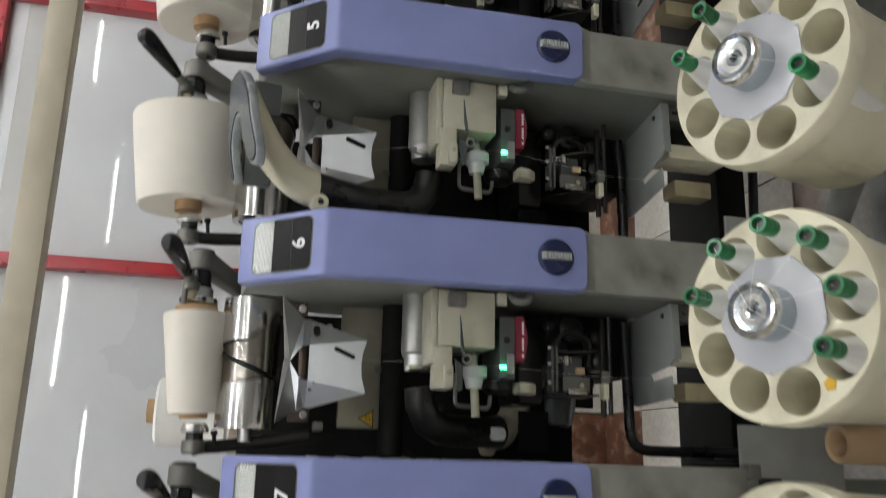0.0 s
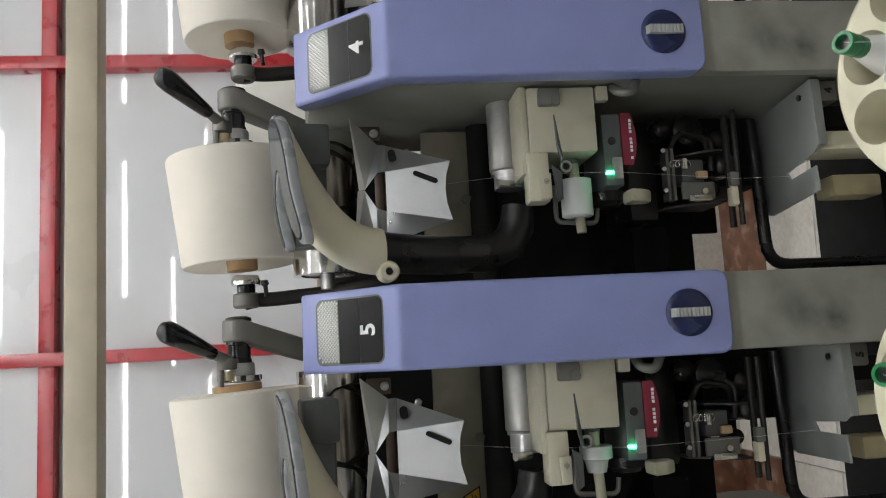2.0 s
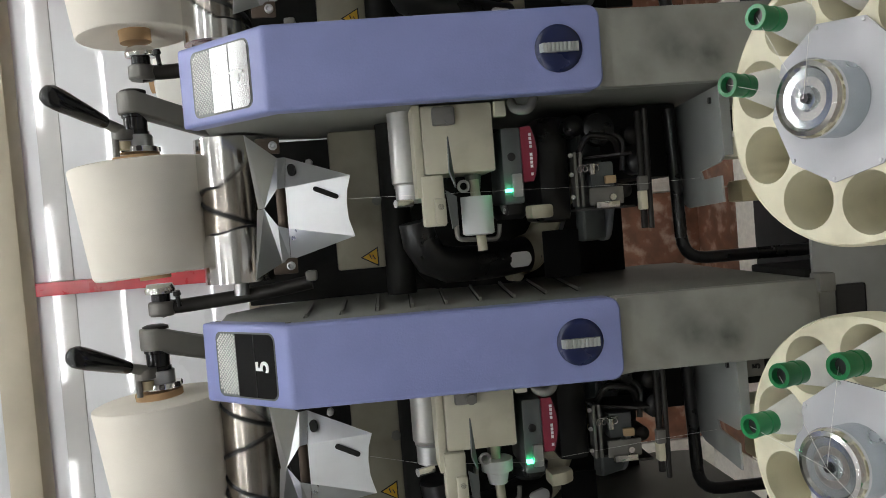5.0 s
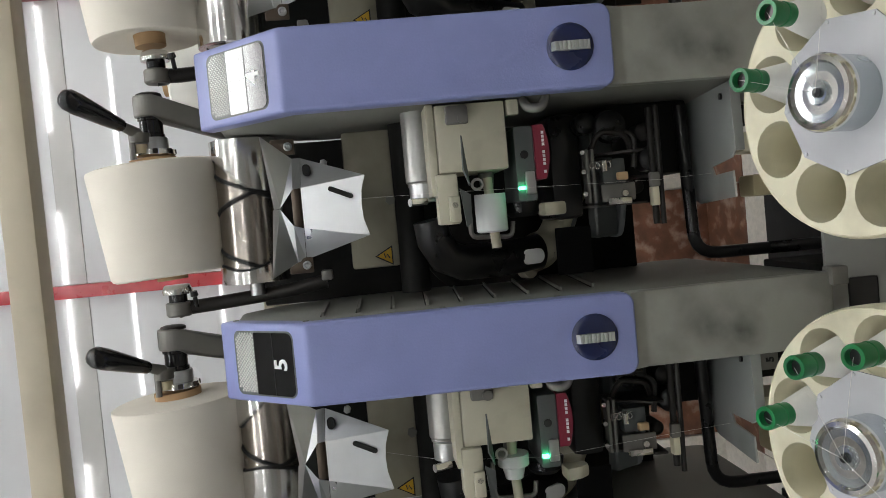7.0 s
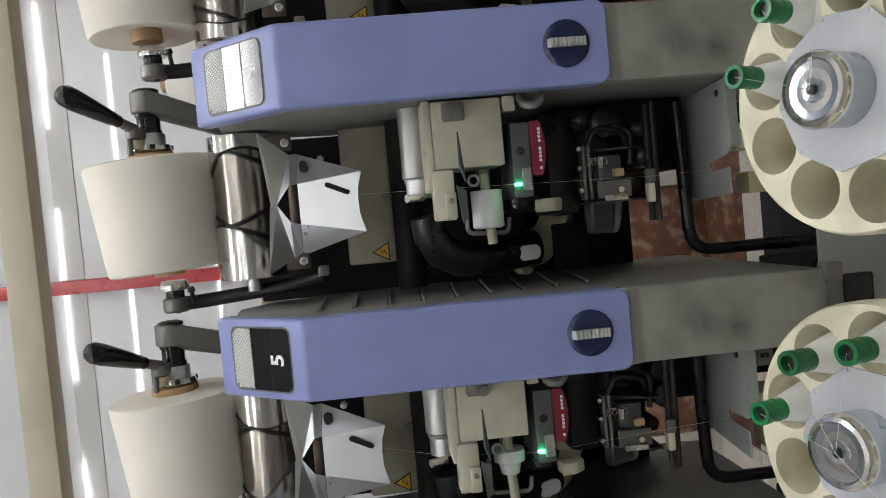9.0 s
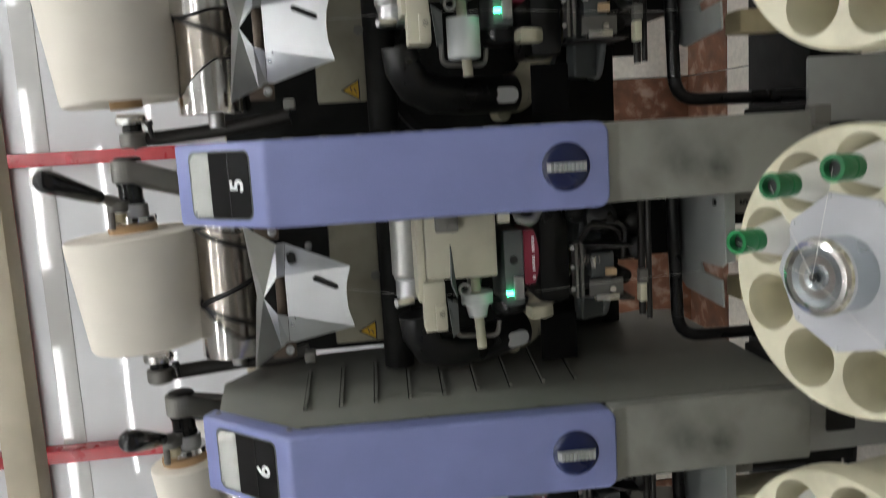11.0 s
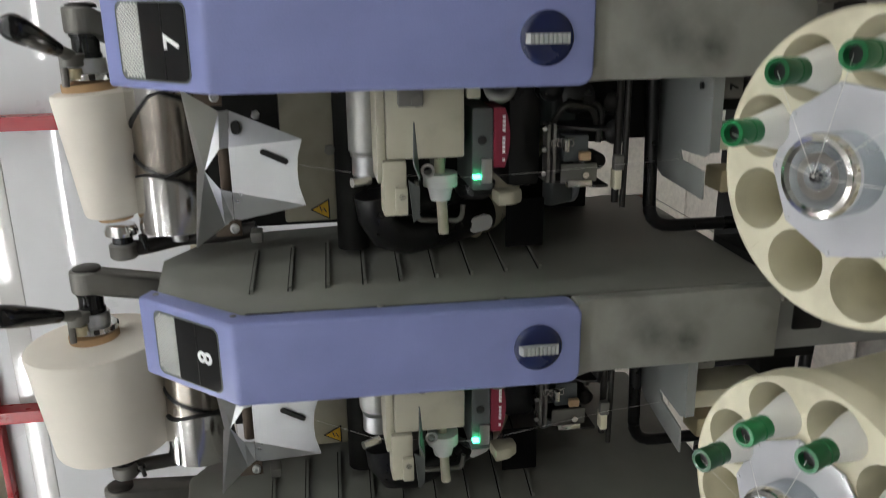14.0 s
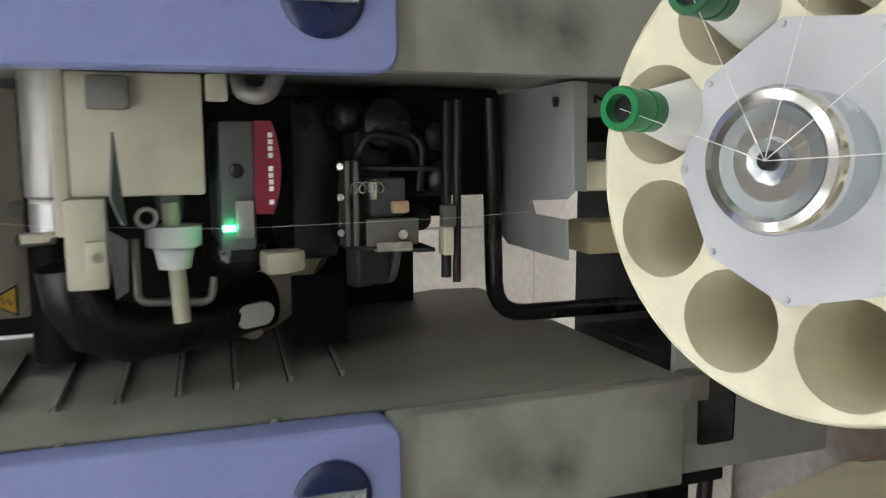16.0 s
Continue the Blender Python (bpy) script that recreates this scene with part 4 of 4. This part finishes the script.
# ---- yarn packages, bobbins, magazines ----
def package(n, ax, r, group="yarn packages"):
    t = thing("yarn_package", "cream cotton yarn wound on a paper cone" if r > 0.06 else "thin cream yarn layer on a paper cone", "yarn package", group)
    L = 0.152
    r0, r1 = r + 0.003, r - 0.008
    m = B()
    lathe(m, (0, 0, 0), (-1, 0, 0), [(-0.001, 0.028), (0.0, r0 - 0.006), (0.002, r0 - 0.001), (0.006, r0), (L - 0.006, r1), (L - 0.002, r1 - 0.002), (L, r1 - 0.007), (L - 0.010, 0.024)], 72)
    part("yarn", m, YARN, t)
    part("cone", lathe(B(), (0.010, 0, 0), (-1, 0, 0), [(0, 0.031), (0.004, 0.0315), (L + 0.008, 0.0205), (L + 0.016, 0.0205)], 36), CARD, t, "brown paper cone")
    t.matrix_basis = pose(PITCH * (6 - n) - 0.066, ax.y, ax.z + 0.002, 0, -3.6, 0)
    return t


AXIS = Vector((0.028, -0.319, 0.947)).normalized()
MAG = Vector((-0.0975, -0.1905, 0.8020))      # middle of the disc's upper face
MU = (Vector((1, 0, 0)) - AXIS * AXIS.x).normalized()
MV = AXIS.cross(MU)
MAG_FRAME = Matrix(((MU.x, MV.x, AXIS.x, MAG.x), (MU.y, MV.y, AXIS.y, MAG.y), (MU.z, MV.z, AXIS.z, MAG.z), (0, 0, 0, 1)))
MR, PR, PC = 0.1270, 0.0280, 0.0947     # outer radius, pocket radius, pocket circle
POCKETS = 9


def pocket(i, turn):
    a = math.radians(turn + 40 * i)
    return Vector((PC * math.cos(a), PC * math.sin(a), 0))


def magazine():
    t = thing("bobbin_magazine", "cream plastic bobbin magazine with nine pockets on a winder", "bobbin magazine", "magazines")
    d = B()
    # top ring with nine round openings: fan each pocket to its sector
    seg = 12
    def at(r, a):
        return (r * math.cos(a), r * math.sin(a))
    for k in range(POCKETS):
        a0, a1 = math.radians(40 * k - 20), math.radians(40 * k + 20)
        c = pocket(k, 0)
        # the sector's outline met by a ray from the pocket's middle
        def edge(th):
            dx, dy = math.cos(th), math.sin(th)
            best = 1.0
            bq = dx * c.x + dy * c.y
            disc = bq * bq - (c.x ** 2 + c.y ** 2 - MR ** 2)
            best = -bq + math.sqrt(disc)
            for a in (a0, a1):
                nx, ny = -math.sin(a), math.cos(a)
                den = dx * nx + dy * ny
                if abs(den) > 1e-9:
                    s = -(c.x * nx + c.y * ny) / den
                    if 0 < s < best:
                        best = s
            disc = bq * bq - (c.x ** 2 + c.y ** 2 - 0.03 ** 2)
            if disc > 0:
                s = -bq - math.sqrt(disc)
                if 0 < s < best:
                    best = s
            return (c.x + best * dx, c.y + best * dy)
        ths = [2 * math.pi * j / 24 for j in range(24)]
        for a in (a0, a1):
            for r in (MR, 0.03):
                ths.append(math.atan2(r * math.sin(a) - c.y, r * math.cos(a) - c.x) % (2 * math.pi))
        ths.sort()
        count = len(ths)
        hole = [(c.x + PR * math.cos(th), c.y + PR * math.sin(th)) for th in ths]
        for zt, flip in ((0.0, 1),):
            hv = [d.verts.new((*h, zt)) for h in hole]
            ov = [d.verts.new((*edge(th), zt)) for th in ths]
            for j in range(count):
                d.faces.new((hv[j], ov[j], ov[(j + 1) % count], hv[(j + 1) % count]))
    bmesh.ops.remove_doubles(d, verts=d.verts[:], dist=0.0006)
    part("top_plate", d, CREAM, t, "pierced cream top plate", at=MAG_FRAME)
    wall = B()
    rings = []
    for z, r in ((0.0, MR), (0.001, MR + 0.001), (-0.004, MR + 0.003), (-0.030, MR + 0.003), (-0.034, MR - 0.004), (-0.15, MR - 0.010), (-0.20, MR - 0.012)):
        rings.append([wall.verts.new((*at(r, 2 * math.pi * j / 72), z)) for j in range(72)])
    for p, q in zip(rings, rings[1:]):
        for j in range(72):
            wall.faces.new((p[j], q[j], q[(j + 1) % 72], p[(j + 1) % 72]))
    part("drum_wall", wall, CREAM, t, "cream outer wall", at=MAG_FRAME)
    for k in range(POCKETS):
        c = pocket(k, 0)
        m = B()
        a = ring(m, c, Vector((1, 0, 0)), Vector((0, 1, 0)), PR, 28)
        b = ring(m, c + Vector((0, 0, -0.19)), Vector((1, 0, 0)), Vector((0, 1, 0)), PR * 0.86, 28)
        for j in range(28):
            m.faces.new((a[j], a[(j + 1) % 28], b[(j + 1) % 28], b[j]))
        m.faces.new(b)
        part("pocket", m, CREAM, t, at=MAG_FRAME)
    sheet_bm = B()
    low = ring(sheet_bm, (0, 0, 0.003), Vector((1, 0, 0)), Vector((0, 1, 0)), 0.0725, 9)
    top = ring(sheet_bm, (0, 0, 0.005), Vector((1, 0, 0)), Vector((0, 1, 0)), 0.0725, 9)
    sheet_bm.faces.new(list(reversed(low))), sheet_bm.faces.new(top)
    for k in range(9):
        sheet_bm.faces.new((low[k], low[(k + 1) % 9], top[(k + 1) % 9], top[k]))
    plate = part("centre_sheet", sheet_bm, DISCGREY, t, "nine-sided smoky sheet", at=MAG_FRAME @ pose(0, 0, 0, 0, 0, 20))
    for k in range(9):
        q = 2 * math.pi * k / 9
        part("rivet", lathe(B(), (0.069 * math.cos(q), 0.069 * math.sin(q), 0.004), (0, 0, 1), [(0, 0.002), (0.002, 0.0016)], 8), STEEL, plate)
    hub = lathe(B(), (0, 0, 0.004), (0, 0, 1), [(0, 0.0335), (0.030, 0.0335)], 48)
    part("hub", hub, DISH, t, "grey hub", at=MAG_FRAME)
    part("hub_ring", lathe(B(), (0, 0, 0.0325), (0, 0, 1), [(0, 0.0338), (0.006, 0.0345), (0.011, 0.032), (0.012, 0.028), (0.008, 0.025)], 48), CHROME, t, "polished rim", at=MAG_FRAME)
    part("hub_dish", lathe(B(), (0, 0, 0.0305), (0, 0, 1), [(0, 0.026), (0.011, 0.026), (0.009, 0.0115), (0.0135, 0.010), (0.012, 0.003)], 40), DISH, t, at=MAG_FRAME)
    # black disc for the shade in the hub's middle
    part("hub_hole", lathe(B(), (0, 0, 0.0450), (0, 0, 1), [(0, 0.0042), (0.0003, 0.0042)], 18), BLACK, t, at=MAG_FRAME)
    part("column", rod(B(), MAG - AXIS * 0.20, MAG - AXIS * 0.30 + Vector((0, 0.05, 0)), 0.04, n=24), CREAM, t)
    part("support_arm", sweep(B(), rounded([tuple(MAG - AXIS * 0.28 + Vector((0, 0.04, 0))), (-0.1, 0.05, 0.50), (-0.1, 0.14, 0.47)], 0.05), 0.022), GREY, t)
    return t


def seated(frame_m, at):
    """A bobbin leans downhill in its pocket."""
    return frame_m @ Matrix.Translation(at) @ pose(0, 0.001, -0.160, 5.4, 0, 0) @ Matrix.Translation((0, 0, 0.150))


def bobbin(frame_m, at, tall=1.0):
    t = thing("bobbin", "white yarn bobbin with a green tube tip in a magazine pocket", "bobbin", "bobbins")
    part("yarn", lathe(B(), (0, 0, -0.152), (0, 0, 1), [(0, 0.012), (0.01, 0.0215), (0.12, 0.0225), (0.15, 0.0210), (0.19, 0.0125), (0.194, 0.011)], 28), WHITE, t)
    part("tube_tip", lathe(B(), (0, 0, 0.036), (0, 0, 1), [(0, 0.0098), (0.004, 0.0112), (0.010, 0.0102), (0.012, 0.0102), (0.013, 0.0112), (0.016, 0.0112), (0.017, 0.0104), (0.034, 0.0116), (0.036, 0.0110), (0.036, 0.0075), (0.018, 0.0070)], 24), GREEN, t, "ribbed green tube tip")
    # black plug puts the shade inside the tube into colour
    part("tube_bore", lathe(B(), (0, 0, 0.045), (0, 0, 1), [(0, 0.0072), (0.020, 0.0074)], 16), BLACK, t, "black plug standing in for shade inside the tube")
    t.matrix_basis = seated(frame_m, at)
    return t


def yarn_end(b, fr):
    """The loose end from a bobbin's tip to the hub."""
    part("yarn_end", rod(B(), (0, 0, 0.071), b.matrix_basis.inverted() @ fr @ Vector((0, 0, 0.046)), 0.00018, n=5), WHITE, b)

# ---- the machine's row of units ----
RADIUS = {2: 0.086, 3: 0.084, 4: 0.087, 5: 0.086, 6: 0.045, 7: 0.043, 8: 0.085, 9: 0.083, 10: 0.08}
WAXED = {4: True}
TURN = {n: 35 for n in range(2, 11)}
TURN[8] = 29
LEAN = {n: (0.04, -0.087, 0.062) if r > 0.06 else (0.044, -0.115, 0.032) for n, r in RADIUS.items()}
FILLED = {2: (0, 1, 8), 3: (0, 1, 8, 7), 4: (0, 1, 8), 5: (0, 1, 8, 5), 6: (0, 1, 5, 6, 7, 8), 7: (0, 1, 6, 7, 8), 8: (0, 1, 7, 8), 9: (0, 1), 10: (1,)}


def x_of(n):
    return PITCH * (6 - n)


def make_unit():
    u = thing("winding_unit", "blue and grey yarn winding unit of a long winder", "winding unit", "winding units")
    front_cover(u), side_body(u), drum(u), guide_vane(u), back_plates(u)
    splicer_box(u), running_yarn(u), clearer(u), tension_group(u), ear_plate(u), suction_arm(u), base_frame(u)
    return u


first = make_unit()
UNITS, PACKS, ARMS, DRUMS = {}, {}, {}, {}
mag = magazine()
LABEL = Matrix(((1, 0, 0, 0), (0, 0.686, -0.727, 0.012 + 0.686 * 0.042 - 0.727 * 0.0017), (0, 0.727, 0.686, 1.316 + 0.727 * 0.042 + 0.686 * 0.0017), (0, 0, 0, 1)))
seed_bobbin, ends = None, []
for n in range(2, 11):
    UNITS[n] = first if n == 6 else copy_thing(first, pose(x_of(n), 0, 0))
for n, u in UNITS.items():
    kids = {c.name.split(".")[0]: c for c in u.children}
    ARMS[n], DRUMS[n] = kids["suction_arm"], kids["drum"]
    lettering("unit_number", str(n), 0.029, INK, kids["front_cover"], LABEL)["label"] = "white unit number"
    _, ax = cradle(u, RADIUS[n], LEAN[n])
    waxing(u, WAXED.get(n, False))
    PACKS[n] = package(n, ax, RADIUS[n])
    m = mag if n == 6 else copy_thing(mag, pose(x_of(n), 0, 0))
    fr = Matrix.Translation((x_of(n), 0, 0)) @ MAG_FRAME
    rot = Matrix.Rotation(radians(TURN[n]), 4, MAG_FRAME.to_3x3() @ Vector((0, 0, 1)))
    m.matrix_basis = Matrix.Translation((x_of(n), 0, 0)) @ Matrix.Translation(MAG) @ rot @ Matrix.Translation(-MAG)
    lettering("bracket_number", str(n), 0.013, BLACK, u, pose(-0.057, 0.0488, 0.7765, 90, 0, 0))["label"] = "small dark unit number"
    for i in FILLED[n]:
        p = pocket(i, TURN[n])
        if seed_bobbin is None:
            seed_bobbin = one = bobbin(fr, p)
        else:
            one = copy_thing(seed_bobbin, seated(fr, p))
        ends.append((one, fr))


a = radians(182)
part("sticker", lathe(B(), (0.107 * math.cos(a), 0.107 * math.sin(a), 0.0), (0, 0, 1), [(0, 0.0085), (0.0012, 0.0080)], 5), YELLOW, mag, "torn orange sticker", at=MAG_FRAME)
for one, fr in ends:
    yarn_end(one, fr)

# ---- below and behind the row ----
rail = slab("rail_lower", -3, 3, 0.27, 0.45, 0.505, 0.565, DUSTSHADE, "dark steel duct under the winding units", 0.004)
for x in (-2.9, 2.9):
    part("post", box(B(), x - 0.03, x + 0.03, 0.33, 0.39, 0, 0.505, 0.004), DUSTSHADE, rail)
tray = slab("conveyor_tray", -3, 3, -0.10, 0.10, 0.36, 0.38, GREY, "grey sheet metal conveyor tray", 0.003)
for x in (-2.8, 2.8):
    part("post", box(B(), x - 0.02, x + 0.02, -0.02, 0.02, 0, 0.36, 0.003), GREY, tray)
tube = thing("paper_tube", "empty tan paper tube standing on the tray", "paper tube", at=pose(-0.24, 0.0, 0.38))
pt = B()
lathe(pt, (0, 0, 0), (0, 0, 1), [(0, 0.030), (0.190, 0.0275), (0.194, 0.0265), (0.194, 0.0185), (0.19, 0.0175), (0.05, 0.0175)], 32)
part("wall", pt, TAN, tube)
shelf = slab("rear_shelf", -3, 3, 0.50, 0.72, 1.40, 1.42, BEAM, "beige rear shelf behind the packages", 0.003)
for x in (-2.7, 2.7):
    part("post", box(B(), x - 0.02, x + 0.02, 0.6, 0.64, 0, 1.40, 0.003), BEAM, shelf)
for x in (-0.20, 0.75):
    spare = thing("yarn_package", "spare white yarn package standing on the rear shelf", "yarn package", "spare packages", pose(x, 0.62, 1.42))
    part("yarn", lathe(B(), (0, 0, 0.004), (0, 0, 1), [(0, 0.065), (0.004, 0.072), (0.125, 0.062), (0.130, 0.055), (0.128, 0.02)], 48), WHITE, spare)
    part("cone", lathe(B(), (0, 0, 0), (0, 0, 1), [(0, 0.03), (0.15, 0.022)], 24), CARD, spare)

# ---- what moves ----
REST, UP = 209, 11
SWING = {
    4: [(0, UP), (2.4, UP), (2.5, 12), (2.6, 24), (2.7, 36), (2.8, 23), (2.9, 16), (3.0, 13), (3.2, UP), (4.1, UP), (4.2, 15), (4.3, 50), (4.4, 72), (4.5, 116), (4.6, 162), (4.7, 187), (4.8, 204), (4.9, REST), (16, REST)],
    5: [(0, UP), (2.0, UP), (2.1, 12), (2.2, 24), (2.3, 58), (2.4, 94), (2.5, 130), (2.6, 163), (2.7, 182), (2.8, 200), (2.9, REST), (11.5, REST), (11.6, 182), (11.7, 160), (11.8, 116), (11.9, 72), (12.0, 48), (12.1, 31), (12.2, 18), (12.3, 12), (12.4, UP), (16, UP)],
    6: [(0, REST), (11.3, REST), (11.4, 180), (11.5, 160), (11.6, 108), (11.7, 72), (11.8, 53), (11.9, 32), (12.0, 18), (12.1, 12), (12.2, UP), (16, UP)],
}


def motions():
    for n, arm in ARMS.items():
        rows = SWING.get(n, [(0, REST), (16, REST)])
        walk(arm, [(t, pose(*PIVOT, a)) for t, a in rows])
    for n, d in DRUMS.items():
        rows, a = [], 40.0 * n
        for k in range(161):
            t = k / 10
            rows.append((t, pose(*DRUM, a)))
            arm = SWING.get(n, [(0, REST), (16, REST)])
            up = np.interp(t, [r[0] for r in arm], [r[1] for r in arm])
            a += 79 if up > 205 else 0
        walk(d, rows)


motions()
